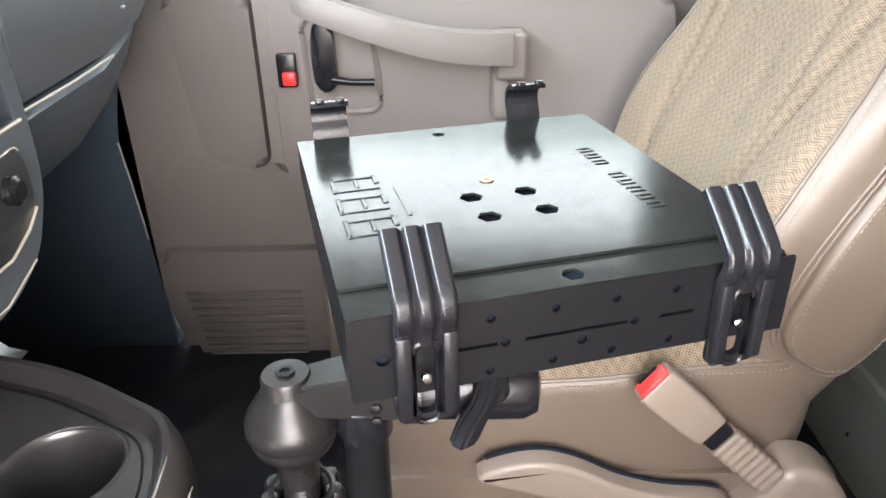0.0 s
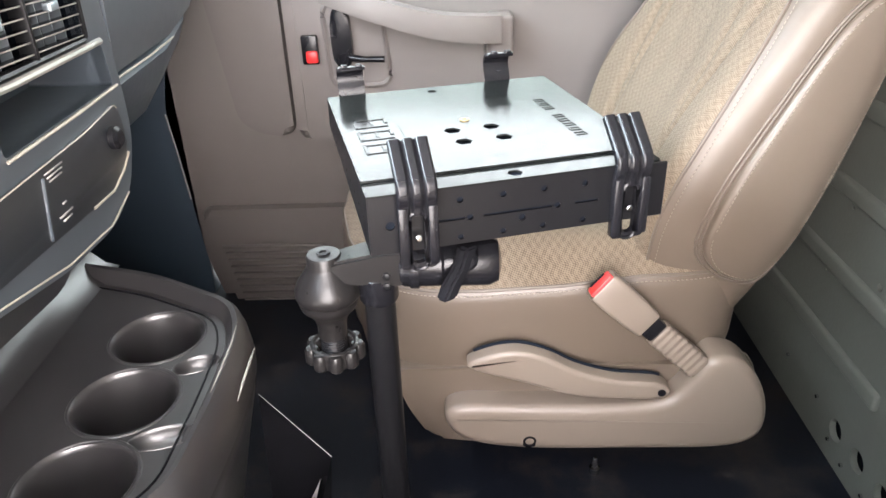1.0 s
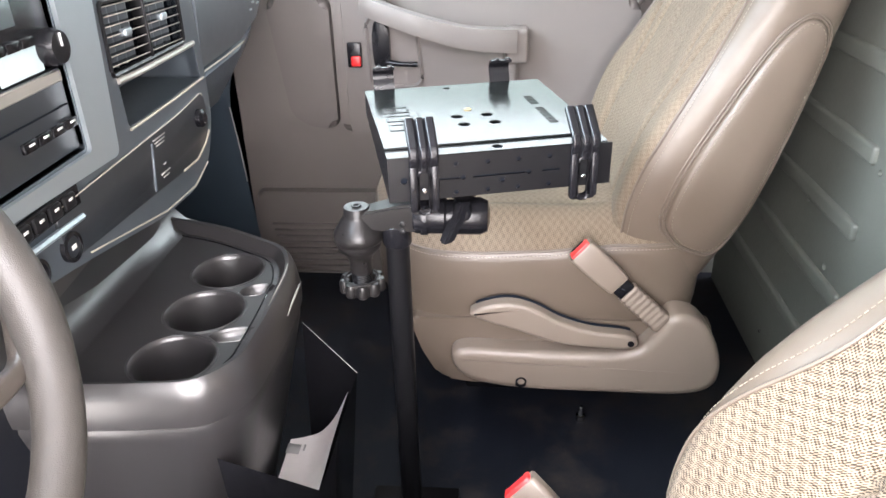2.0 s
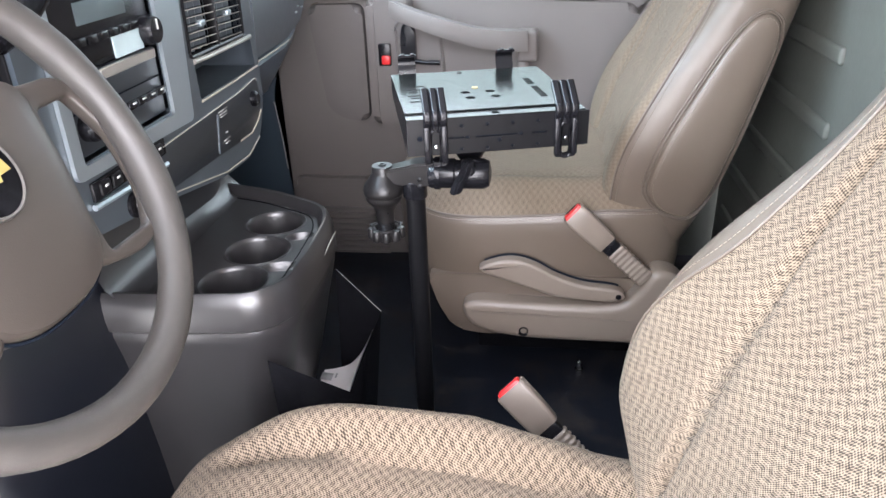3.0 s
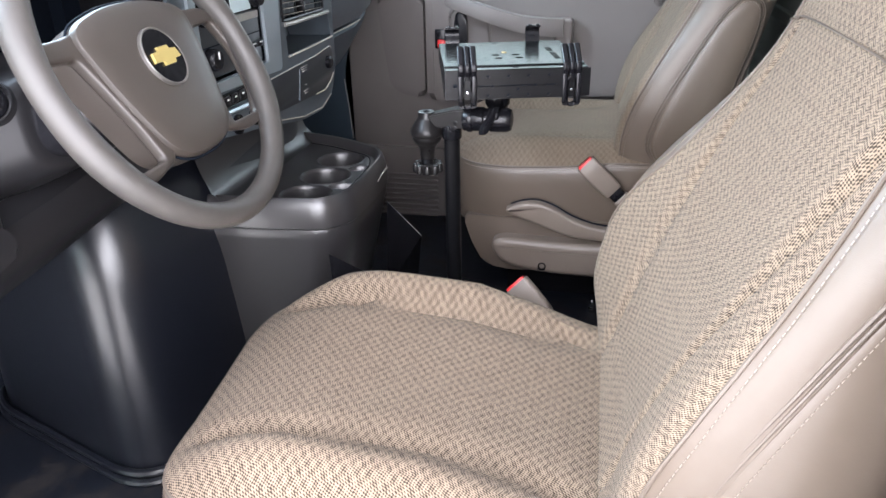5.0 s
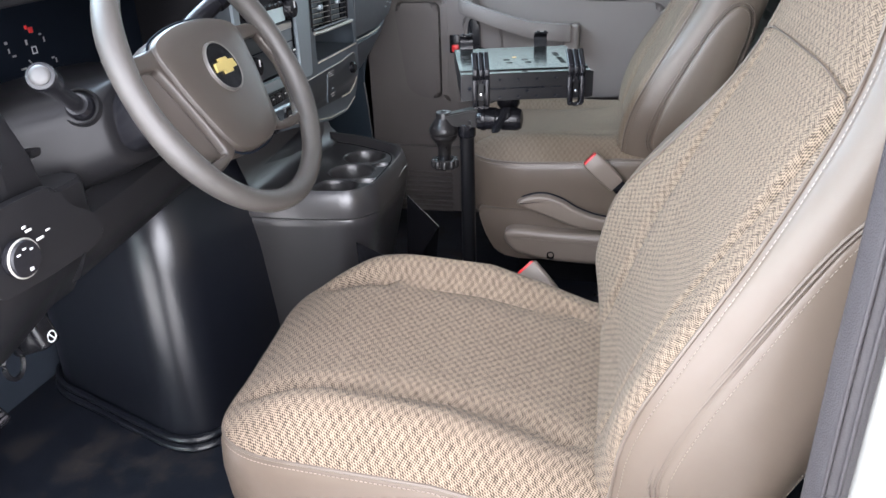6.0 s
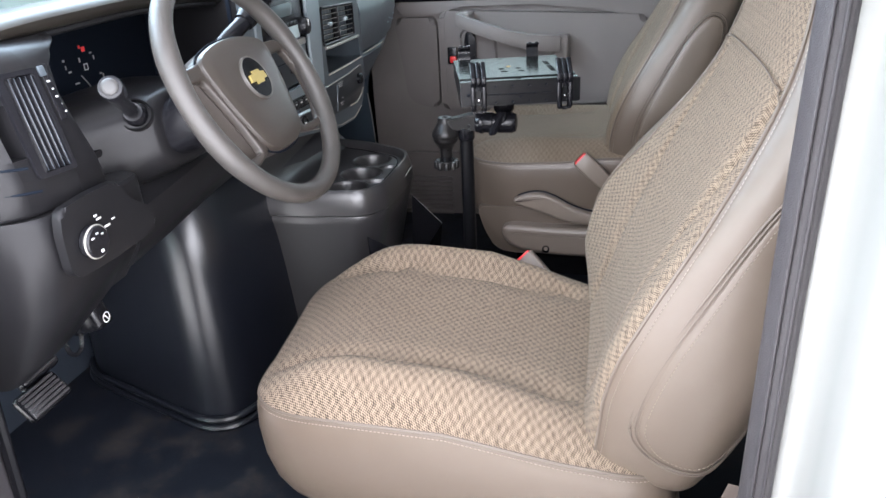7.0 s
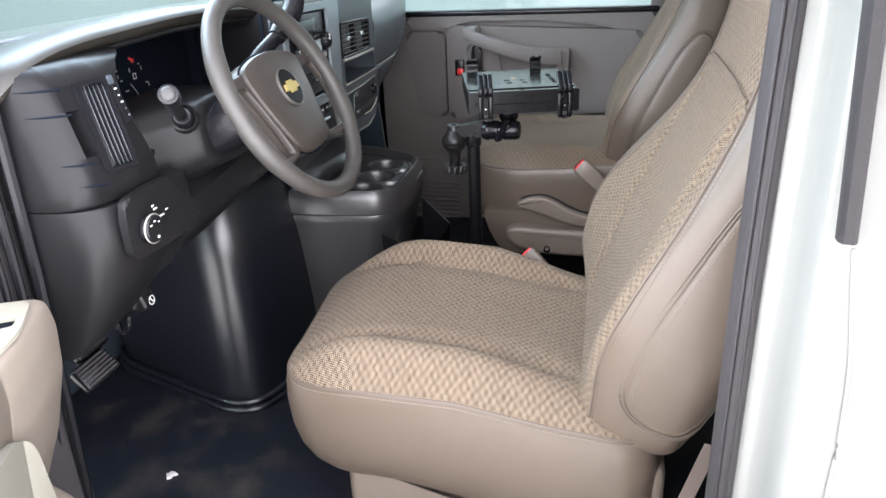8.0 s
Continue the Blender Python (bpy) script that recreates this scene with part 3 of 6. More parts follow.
def pillow(outline, depth, soft, m, steps=8):
    """A moulded cover: an outline in x and y whose edge rolls over by soft into a raised face."""
    pts = [Vector((p[0], p[1], 0)) for p in outline]
    k = len(pts)
    area = sum(pts[i].x * pts[(i + 1) % k].y - pts[(i + 1) % k].x * pts[i].y for i in range(k))
    turn = 1 if area > 0 else -1
    ins = []
    for i in range(k):
        d = (pts[(i + 2) % k] - pts[i - 2]).normalized()
        ins.append(Vector((-d.y, d.x, 0)) * turn)
    rings = [[p for p in pts]]
    for q in range(steps + 1):
        a = math.pi / 2 * q / steps
        rings.append([p + n * soft * (1 - math.cos(a)) + Vector((0, 0, depth - soft * 0.75 + soft * 0.75 * math.sin(a))) for p, n in zip(pts, ins)])
    bm = loft(rings)
    bm.transform(m)
    return bm


# inner side trim of the passenger seat: shield, recline lever, screw
def rider_trim():
    upper = corners([(-0.078, 0.300), (0.485, 0.300), (0.490, 0.165), (0.05, 0.150), (-0.020, 0.160), (-0.055, 0.225)], 0.02)
    part("lower_side", prism([(x - RIDER.x, z - RIDER.z) for x, z, *_ in upper], 0.03, xz((0, 0.660 - RIDER.y, 0)), 0.008, 3), VINYL, rider_seat)
    sh = smooth_line([(x, z, 0) for x, z in ((0.004, 0.232), (0.030, 0.255), (0.12, 0.253), (0.24, 0.250), (0.335, 0.257), (0.372, 0.292), (0.400, 0.335), (0.445, 0.330), (0.482, 0.285),
                                              (0.500, 0.225), (0.490, 0.180), (0.435, 0.160), (0.30, 0.160), (0.13, 0.165), (0.035, 0.186))], 5, True)
    shield = part("side_shield", pillow([(p.x - RIDER.x, p.y - RIDER.z) for p in sh], 0.056, 0.019, xz((0, 0.645 - RIDER.y, 0))), TAN, rider_seat, "tan moulded plastic shield")
    lv = smooth_line([(x, z, 0) for x, z in ((0.040, 0.334), (0.078, 0.352), (0.118, 0.356), (0.160, 0.343), (0.205, 0.318), (0.260, 0.300), (0.325, 0.292), (0.346, 0.276), (0.330, 0.262),
                                              (0.27, 0.264), (0.20, 0.272), (0.12, 0.300), (0.065, 0.318))], 5, True)
    lever = part("recline_lever", pillow([(p.x - RIDER.x, p.y - RIDER.z) for p in lv], 0.026, 0.0085, xz((0, 0.617 - RIDER.y, 0))), TAN, rider_seat, "tan plastic recline lever")
    # dark tube along the lever stands in for shade in its gap
    part("lever_gap_shade", tube([(p.x - RIDER.x, 0.6175 - RIDER.y, p.y + 0.0010 - RIDER.z) for p in lv[2:32]], 0.0026, 8), PIT, rider_seat, "dark line for the shaded gap round the lever")
    part("screw", lathe([(0.006, 0.0), (0.006, 0.002), (0.003, 0.0025), (0.0, 0.0015)], 12, Matrix.Translation(Vector((0.332, 0.591, 0.277)) - RIDER) @ Matrix.Rotation(radians(90), 4, "X")), SOOT, lever)
    part("screw_boss", lathe([(0.015, 0.0), (0.014, 0.004), (0.007, 0.006), (0.006, 0.002), (0.0, 0.002)], 16, Matrix.Translation(Vector((0.136, 0.594, 0.186)) - RIDER) @ Matrix.Rotation(radians(90), 4, "X")), SOOT, shield)


rider_trim()


def buckle(label, tip, root, width, facing):
    """A seat-belt buckle: body, red press button, black collar, ribbed boot."""
    tip, root = Vector(tip), Vector(root)
    ob = thing("seat_belt_buckle", label, "seat belt", root, "belt buckles")
    d = (tip - root).normalized()
    f = Vector(facing)
    f = (f - d * f.dot(d)).normalized()
    s = d.cross(f)
    m = Matrix(((s.x, f.x, d.x, 0), (s.y, f.y, d.y, 0), (s.z, f.z, d.z, 0), (0, 0, 0, 1)))
    L = (tip - root).length
    body = loft([[(m @ Vector((x * k, y * k2, z))) for x, y, _ in corners([(-width / 2, -0.014, 0), (width / 2, -0.014, 0), (width / 2, 0.014, 0), (-width / 2, 0.014, 0)], 0.007, 4)]
                 for k, k2, z in ((0.84, 0.8, L * 0.54), (0.90, 0.95, L * 0.57), (0.96, 1.0, L * 0.68), (1.0, 1.0, L * 0.82), (1.0, 1.0, L * 0.985), (0.95, 0.9, L))])
    b = part("buckle_body", body, TAN, ob, "tan plastic")
    part("press_button", box((width * 0.80, 0.0205, 0.012), m @ Vector((0, 0.0015, L * 0.996)), 0.003, 2, m), RED, b, "red press button")
    part("slot", box((width * 0.55, 0.006, 0.010), m @ Vector((0, -0.006, L * 1.003)), 0.001, 1, m), PIT, b)
    foot = Vector((0.02, 0.0, -root.z + 0.0)) if root.z < 0.3 else Vector((0.03, 0.06, -0.05))
    part("stalk", tube([Vector((0, 0, 0)), foot * 0.5, foot], 0.007, 8), SOOT, ob)
    part("collar", box((width * 0.70, 0.020, 0.030), m @ Vector((0, 0, L * 0.50)), 0.005, 2, m), SOOT, ob, "black plastic collar")
    rings = []
    steps = 32
    for i in range(steps + 1):
        q = i / steps
        k = 1.08 + (0.12 if (i // 2) % 2 else 0.0)
        rings.append([m @ Vector((x * k, y * k, L * 0.44 * q)) for x, y, _ in corners([(-width * 0.34, -0.011, 0), (width * 0.34, -0.011, 0), (width * 0.34, 0.011, 0), (-width * 0.34, 0.011, 0)], 0.006, 3)])
    part("ribbed_boot", loft(rings), TAN, ob, "tan ribbed plastic sleeve")
    return ob


buckle("tan seat belt buckle with red button by the passenger seat", (0.230, 0.605, 0.462), (0.385, 0.605, 0.315), 0.050, (0, -1, 0.2))
buckle("tan seat belt buckle with red button beside the driver's seat", (0.118, 0.165, 0.352), (0.245, 0.115, 0.235), 0.052, (-0.1, -1, 0.4))


# ---- laptop tray on its pole ----
TRAY_AT, TRAY_TURN = Vector((-0.0493, 0.3138, 0.738)), radians(14.6)
TW, TD, TH = 0.285, 0.307, 0.062


def laptop_tray():
    ob = thing("laptop_tray", "black powder-coated steel laptop tray with four keeper clips", "tray", TRAY_AT)
    ob.rotation_euler = (0, 0, TRAY_TURN)
    hexes = [ngon(x, y, 0.0092, 6, 0.0) for x, y in ((0.1154, 0.138), (0.1180, 0.1013), (0.1586, 0.1375), (0.1615, 0.1015))] + [ngon(0.129, 0.288, 0.0062)]
    part("top_plate", plate(corners([(0, 0.030, 0), (TW, 0.030, 0), (TW, TD, 0), (0, TD, 0)], 0.003, 3), hexes, 0.0022, Matrix.Translation((0, 0, -0.0022))), TRAY, ob)
    lip = plate(corners([(0, 0, 0), (TW, 0, 0), (TW, 0.042, 0), (0, 0.042, 0)], 0.003, 3), [ngon(0.1423, 0.0125, 0.0075)], 0.0022, Matrix.Translation((0, 0, -0.0050)))
    part("sliding_lip", lip, TRAY, ob)
    front = [ngon(x, z, 0.0031, 12) for x in (0.0857, 0.127, 0.167, 0.208) for z in (-0.017, -0.055)]
    front += [[(a, -0.0372), (b, -0.0372), (b, -0.0346), (a, -0.0346)] for a, b in ((0.064, 0.0905), (0.108, 0.176), (0.199, 0.2225))] + [ngon(x, -0.036, 0.0031, 12) for x in (0.0950, 0.1810)] + [ngon(0.146, -0.0435, 0.0036, 12), ngon(0.020, -0.034, 0.0045, 12)]
    part("front_flange", plate([(0.0, -TH), (TW, -TH), (TW, -0.004), (0.0, -0.004)], front, 0.0022, xz((0, 0.0022, 0))), POWDER, ob)
    dots = [ngon(y, z, 0.0016, 8) for y in (0.03, 0.06, 0.09, 0.12, 0.15, 0.18, 0.21, 0.24) for z in (-0.035,)]
    part("end_flange", plate([(0.004, -TH), (TD, -TH * 0.62), (TD, -0.003), (0.004, -0.003)], dots, 0.0022, yz((0, 0, 0))), POWDER, ob)
    part("end_flange", plate([(0.004, -TH), (TD, -TH * 0.62), (TD, -0.003), (0.004, -0.003)], [], 0.0022, yz((TW - 0.0022, 0, 0))), POWDER, ob)
    part("rear_flange", box((TW, 0.0022, TH * 0.62), (TW / 2, TD - 0.001, -TH * 0.31 - 0.003), 0.0006, 1), POWDER, ob)
    # near-black blocks fill the tray so that its holes look shaded
    part("hollow_shade", box((TW - 0.008, TD - 0.016, 0.036), (TW / 2, TD / 2, -0.024), 0.001, 1), PIT, ob)
    part("hollow_shade_front", box((TW - 0.008, 0.10, 0.0555), (TW / 2, 0.0545, -0.0335), 0.001, 1), PIT, ob)
    part("end_bracket", box((0.030, 0.0035, 0.056), (TW - 0.010, -0.003, -0.032), 0.001, 1), POWDER, ob)
    # maker's marks, as plain pressed strokes
    for i in range(3):
        y0 = 0.094 + i * 0.040
        for dx, dy, sx, sy in ((0.0, 0.0, 0.0040, 0.030), (0.034, 0.006, 0.0045, 0.018), (0.017, -0.012, 0.036, 0.0042), (0.017, 0.012, 0.036, 0.0042), (0.018, 0.0, 0.0035, 0.018)):
            part("pressed_mark", box((sx, sy, 0.0018), (0.018 + dx, y0 + dy + 0.015, 0.0), 0.0007, 1), TRAY, ob)
    part("pressed_mark", box((0.0035, 0.055, 0.0012), (0.0645, 0.147, 0.0), 0.0004, 1), TRAY, ob)
    for i in range(9):
        if i == 5:
            continue
        y0 = 0.086 + i * 0.0152
        for dx, dy, sx, sy in ((0.0, -0.004, 0.0130, 0.0024), (0.0, 0.003, 0.0130, 0.0024), (-0.0055 if i % 2 else 0.0055, 0.0, 0.0024, 0.0085)):
            part("pressed_mark", box((sx, sy, 0.0018), (0.240 + dx, y0 + dy, 0.0), 0.0007, 1), TRAY, ob)
    part("washer", lathe([(0.0055, 0.0), (0.0055, 0.001), (0.0025, 0.001), (0.0025, 0.0)], 14, Matrix.Translation((0.137, 0.167, 0.0002))), plain("brass", (0.55, 0.42, 0.2), 0.4, 0.8), ob, "small brass washer")

    def keeper(x, far):
        near = [(0.0045, -0.022), (0.0055, -0.012), (0.0085, -0.003), (0.0070, 0.006), (-0.001, 0.0145), (-0.010, 0.0225), (-0.019, 0.0305), (-0.025, 0.0355)]
        back = [(0.0035, -0.016), (0.0035, -0.004), (0.0060, 0.006), (0.0105, 0.015), (0.0115, 0.023), (0.0070, 0.030), (-0.002, 0.034), (-0.009, 0.0342)]
        line = smooth_line([(a, b, 0) for a, b in (back if far else near)], 4)
        wide, n = (0.033 if far else 0.037), 37
        rows = []
        for i, p in enumerate(line):
            d = (line[min(i + 1, len(line) - 1)] - line[max(i - 1, 0)]).normalized()
            out = Vector((d.y, -d.x, 0))
            row = []
            for j in range(n):
                u = j / (n - 1)
                groove = bell(u, 0.34, 0.045) + bell(u, 0.66, 0.045) + 0.6 * bell(u, 0.0, 0.03) + 0.6 * bell(u, 1.0, 0.03)
                ridge = 0.0034 * (1 - min(1.0, groove)) * (0.15 if far else 1.0)
                q = p + out * (0.0022 + ridge)
                row.append((wide * (u - 0.5), -q.x, q.y))
            for j in range(n - 1, -1, -1):
                q = p - out * 0.0018
                row.append((wide * (j / (n - 1) - 0.5), -q.x, q.y))
            rows.append(row)
        bm = loft(rows)
        turn = Matrix.Rotation(radians(180), 4, "Z") if far else Matrix.Identity(4)
        m = Matrix.Translation((x, TD if far else 0.0, 0)) @ turn
        bm.transform(m)
        k = part("keeper_clip", bm, SOOT, ob, "ribbed black plastic clip")
        if not far:
            bar = plate(corners([(-0.0175, -0.078, 0), (0.0175, -0.078, 0), (0.0175, -0.010, 0), (-0.0175, -0.010, 0)], 0.006, 4), [corners([(-0.006, -0.072, 0), (0.006, -0.072, 0), (0.006, -0.022, 0), (-0.006, -0.022, 0)], 0.006, 4)], 0.006, xz((x, -0.0015, 0)))
            b = part("slotted_bar", bar, SOOT, k)
            for dx in (-0.0138, 0.0138):
                part("bar_rib", box((0.0095, 0.0085, 0.060), (x + dx, -0.0085, -0.043), 0.0022, 2), SOOT, k)
            ring = corners([(-0.0072, -0.078, 0), (0.0072, -0.078, 0), (0.0072, -0.020, 0), (-0.0072, -0.020, 0)], 0.0072, 5)
            part("slot_rim", tube([(x + p.x, -0.0080, p.y) for p in ring], 0.0018, 6, True), SOOT, k)
            part("screw", lathe([(0.0036, 0.0), (0.0036, 0.003), (0.0024, 0.0042), (0.0, 0.0044)], 12, Matrix.Translation((x, -0.006, -0.046)) @ Matrix.Rotation(radians(90), 4, "X")), STEEL, k, "bright steel screw")
        else:
            for dx in (-0.009, 0.009):
                part("lug", box((0.008, 0.007, 0.005), (x + dx, TD - 0.010, 0.038), 0.0015, 2), SOOT, k)

    for x, far in ((0.044, False), (0.252, False), (0.032, True), (0.222, True)):
        keeper(x, far)
    return ob


laptop_tray()


def mount():
    ob = thing("pole_mount", "black steel pole mount with swing arm and cone knob", "mount", (-0.057, 0.41, 0))
    part("pole", lathe([(0.0175, 0.0), (0.0175, 0.585)], 28), POWDER, ob)
    part("pole_cap", lathe([(0.0195, 0.570), (0.0215, 0.574), (0.0215, 0.602), (0.018, 0.606)], 28), SOOT, ob)
    part("foot_plate", box((0.16, 0.16, 0.008), (0, 0, 0.004), 0.003), POWDER, ob)
    # swing arm: wedge from the pole's top to the knob
    arm = loft([[(x, y * w, z0 + z * h) for y, z in ((-1, -1), (1, -1), (1, 1), (-1, 1))] for x, w, z0, h in
                ((-0.074, 0.010, 0.605, 0.008), (-0.050, 0.016, 0.610, 0.013), (0.006, 0.021, 0.617, 0.020), (0.030, 0.021, 0.618, 0.021))])
    bmesh.ops.bevel(arm, geom=list(arm.edges), offset=0.003, segments=2, affect="EDGES")
    part("swing_arm", arm, ALLOY, ob)
    along = Matrix.Translation((0.026, 0, 0.615)) @ Matrix.Rotation(radians(90), 4, "Y")
    part("clutch", lathe([(0.024, 0.0), (0.026, 0.004), (0.026, 0.044), (0.023, 0.047), (0.023, 0.056), (0.0265, 0.060), (0.0265, 0.094), (0.022, 0.104), (0.010, 0.107), (0.0, 0.107)], 32, along), SOOT, ob)
    part("collar", lathe([(0.028, 0.010), (0.0285, 0.012), (0.0285, 0.018), (0.028, 0.020)], 32, along), SOOT, ob)
    lever = loft([[Vector((0.098 + x * w, -0.030 - s * 0.012 + y * 0.006, 0.650 - s * 0.062)) for x, y in ((-1, -0.4), (-0.1, -1.5), (1, -0.2), (1, 1), (-1, 1))]
                  for s, w in ((0.0, 0.010), (0.35, 0.0095), (0.62, 0.0105), (0.92, 0.0100))])
    for v in lever.verts:
        v.co.x -= (0.650 - v.co.z) * (0.30 if v.co.z > 0.615 else 0.42)
    bmesh.ops.bevel(lever, geom=list(lever.edges), offset=0.0025, segments=2, affect="EDGES")
    part("wing_lever", lever, SOOT, ob)
    part("lever_boss", lathe([(0.012, 0.0), (0.012, 0.016), (0.008, 0.020)], 20, Matrix.Translation((0.096, -0.014, 0.632)) @ Matrix.Rotation(radians(90), 4, "X")), SOOT, ob)
    # round base and socket under the tray
    part("socket", lathe([(0.020, 0.0), (0.027, 0.012), (0.027, 0.030), (0.055, 0.033), (0.055, 0.040)], 32, Matrix.Translation((0.093, 0.045, 0.628))), SOOT, ob)
    # cone knob
    k = Matrix.Translation((-0.056, 0, 0))
    part("cone_body", lathe([(0.0, 0.6235), (0.0055, 0.6235), (0.0065, 0.628), (0.0175, 0.628), (0.0190, 0.6255), (0.0190, 0.616), (0.0205, 0.613), (0.0270, 0.603), (0.0335, 0.593), (0.0358, 0.587), (0.0360, 0.580), (0.0345, 0.576),
                             (0.0330, 0.5745), (0.0332, 0.570), (0.0310, 0.564), (0.0245, 0.5575), (0.0190, 0.549), (0.0165, 0.540), (0.0162, 0.524)], 40, k), ALLOY, ob)
    part("hex_socket", lathe([(0.0075, 0.6285), (0.0075, 0.6300), (0.0045, 0.6300), (0.0045, 0.626)], 6, k), POWDER, ob)
    part("threaded_stud", lathe([(0.0150, 0.528)] + [(0.0138 + 0.0012 * (i % 2), 0.527 - i * 0.0016) for i in range(14)], 24, k), POWDER, ob)
    nut = part("star_nut", lathe([(0.022, 0.497), (0.022, 0.512), (0.0245, 0.514), (0.0275, 0.513), (0.0285, 0.510), (0.0285, 0.495), (0.026, 0.491), (0.010, 0.490), (0.009, 0.497), (0.022, 0.497)], 48, k), ALLOY, ob)
    for i in range(9):
        a = 2 * math.pi * i / 9
        part("lobe", lathe([(0.0, 0.490), (0.0060, 0.491), (0.0085, 0.494), (0.0085, 0.508), (0.0065, 0.5120), (0.0, 0.5128)], 16, k @ Matrix.Translation((0.0262 * math.cos(a), 0.0262 * math.sin(a), 0))), ALLOY, nut)
    for s in (-1, 1):
        part("arm_bolt", lathe([(0.0045, 0.0), (0.0045, 0.003), (0.002, 0.004)], 6, Matrix.Translation((0.012, -0.021, 0.605 + s * 0.006)) @ Matrix.Rotation(radians(90), 4, "X")), POWDER, ob)


mount()

# speed nut standing up from the seat rail
solo("rail_bolt", lathe([(0.010, 0.0), (0.010, 0.012), (0.006, 0.014), (0.006, 0.030), (0.003, 0.036), (0.0, 0.036)], 12, Matrix.Translation((0.27, 0.704, 0.0))), STEEL, "bright steel seat rail bolt on the black floor", "bolt")


# ---- dashboard ----
dash = thing("dashboard", "dark taupe moulded dashboard with silver centre bezel", "dashboard", kind="structure")


def sections(rows):
    return loft([[(x, y, z) for x, z in pr] for y, pr in rows])


# top pad from the hood's rim to the windscreen; its outer end rolls down to the door
RIM = smooth_line([(-0.512, -0.697, 0.938), (-0.503, -0.683, 0.951), (-0.496, -0.650, 0.969), (-0.492, -0.600, 0.982), (-0.488, -0.540, 0.990), (-0.478, -0.440, 0.997), (-0.470, -0.250, 1.003), (-0.470, -0.06, 0.996), (-0.462, 0.08, 0.983),
                   (-0.450, 0.35, 0.972), (-0.445, 0.70, 0.962), (-0.450, 1.00, 0.955), (-0.48, 1.30, 0.945)], 6)
rows = []
for p in RIM:
    b = min(0.955, p.z - 0.012)
    rows.append([(p.x - 0.014, p.y, p.z - 0.026), (p.x - 0.004, p.y, p.z - 0.017), (p.x, p.y, p.z - 0.008), (p.x - 0.007, p.y, p.z), (p.x - 0.03, p.y, p.z + 0.005), (p.x - 0.10, p.y, p.z + 0.002),
                 (-0.80, p.y, b - 0.012), (-1.08, p.y, b - 0.035), (-1.08, p.y, b - 0.06), (-0.70, p.y, p.z - 0.05)])
last = [Vector(v) for v in rows[0]]
for drop, out in ((0.004, 0.004), (0.014, 0.006), (0.030, 0.006)):
    rows.insert(0, [(v.x - drop * 0.2, v.y - out, min(v.z, last[3].z + 0.005) - drop) for v in last])
part("top_pad", loft(rows), DASH_TOP, dash, "dark taupe dash pad with a soft sheen")
part("hood_lip", tube([(p.x - 0.020, p.y, p.z - 0.031) for p in RIM if -0.60 < p.y < 0.02], 0.0055, 10), DASH, dash)
# dark hollow of the instruments
part("binnacle_back", box((0.012, 0.56, 0.17), (-0.652, -0.24, 0.868), 0.002), PIT, dash)
part("binnacle_floor", box((0.20, 0.50, 0.012), (-0.56, -0.22, 0.795), 0.003, 2, Matrix.Rotation(radians(6), 4, "Y")), DASH, dash)
part("binnacle_wall", box((0.20, 0.014, 0.18), (-0.55, 0.03, 0.895), 0.004), DASH, dash)
cluster = part("instrument_panel", box((0.006, 0.54, 0.17), (-0.638, -0.245, 0.870), 0.002), PIT, dash, "black instrument panel with white and red marks")
part("dial_arc", tube(smooth_line([(-0.634, -0.243, 0.864), (-0.634, -0.228, 0.845), (-0.634, -0.219, 0.825), (-0.634, -0.218, 0.804)], 4), 0.0011, 5), GREY_MARK, cluster)
for y, z, w, h in ((-0.224, 0.908, 0.010, 0.009), (-0.233, 0.913, 0.006, 0.006), (-0.194, 0.836, 0.010, 0.008), (-0.170, 0.834, 0.005, 0.008)):
    part("warning_light", box((0.002, w, h), (-0.6335, y, z), 0.0015, 1), RED, cluster)
for y, z, w, h in ((-0.206, 0.899, 0.006, 0.003), (-0.200, 0.890, 0.003, 0.008), (-0.239, 0.891, 0.004, 0.008), (-0.280, 0.896, 0.006, 0.004), (-0.278, 0.884, 0.003, 0.007), (-0.270, 0.875, 0.008, 0.003), (-0.190, 0.859, 0.007, 0.003), (-0.184, 0.854, 0.003, 0.008), (-0.258, 0.853, 0.012, 0.003),
                   (-0.168, 0.838, 0.006, 0.004), (-0.186, 0.808, 0.007, 0.004), (-0.178, 0.802, 0.003, 0.006)):
    part("mark", box((0.001, w, h), (-0.6338, y, z), 0.0004, 1), GREY_MARK, cluster)
for dy, dz, w, h in ((0, 0.005, 0.011, 0.0018), (0, -0.005, 0.011, 0.0018), (-0.0046, 0, 0.0018, 0.010), (0.0046, 0, 0.0018, 0.010)):
    part("mark", box((0.001, w, h), (-0.6338, -0.226 + dy, 0.877 + dz), 0.0003, 1), INK, cluster)
part("tell_tale", box((0.001, 0.006, 0.005), (-0.6338, -0.287, 0.829), 0.0004, 1), plain("green_mark", (0.03, 0.32, 0.22), 0.5), cluster)

# outer end of the dash by the driver's door: one moulding with the vent and slot let into it
END = [(-0.560, -0.412), (-0.571, -0.412), (-0.600, -0.417), (-0.622, -0.4225), (-0.626, -0.424), (-0.648, -0.431), (-0.664, -0.441), (-0.676, -0.455), (-0.683, -0.470), (-0.687, -0.490), (-0.689, -0.53), (-0.689, -0.66)]


def end_lean(z):
    """How far the face leans back at this height."""
    return -0.245 * max(0.0, z - 0.80) - 2.2 * max(0.0, z - 0.930) ** 1.5 - 0.10 * max(0.0, 0.775 - z)


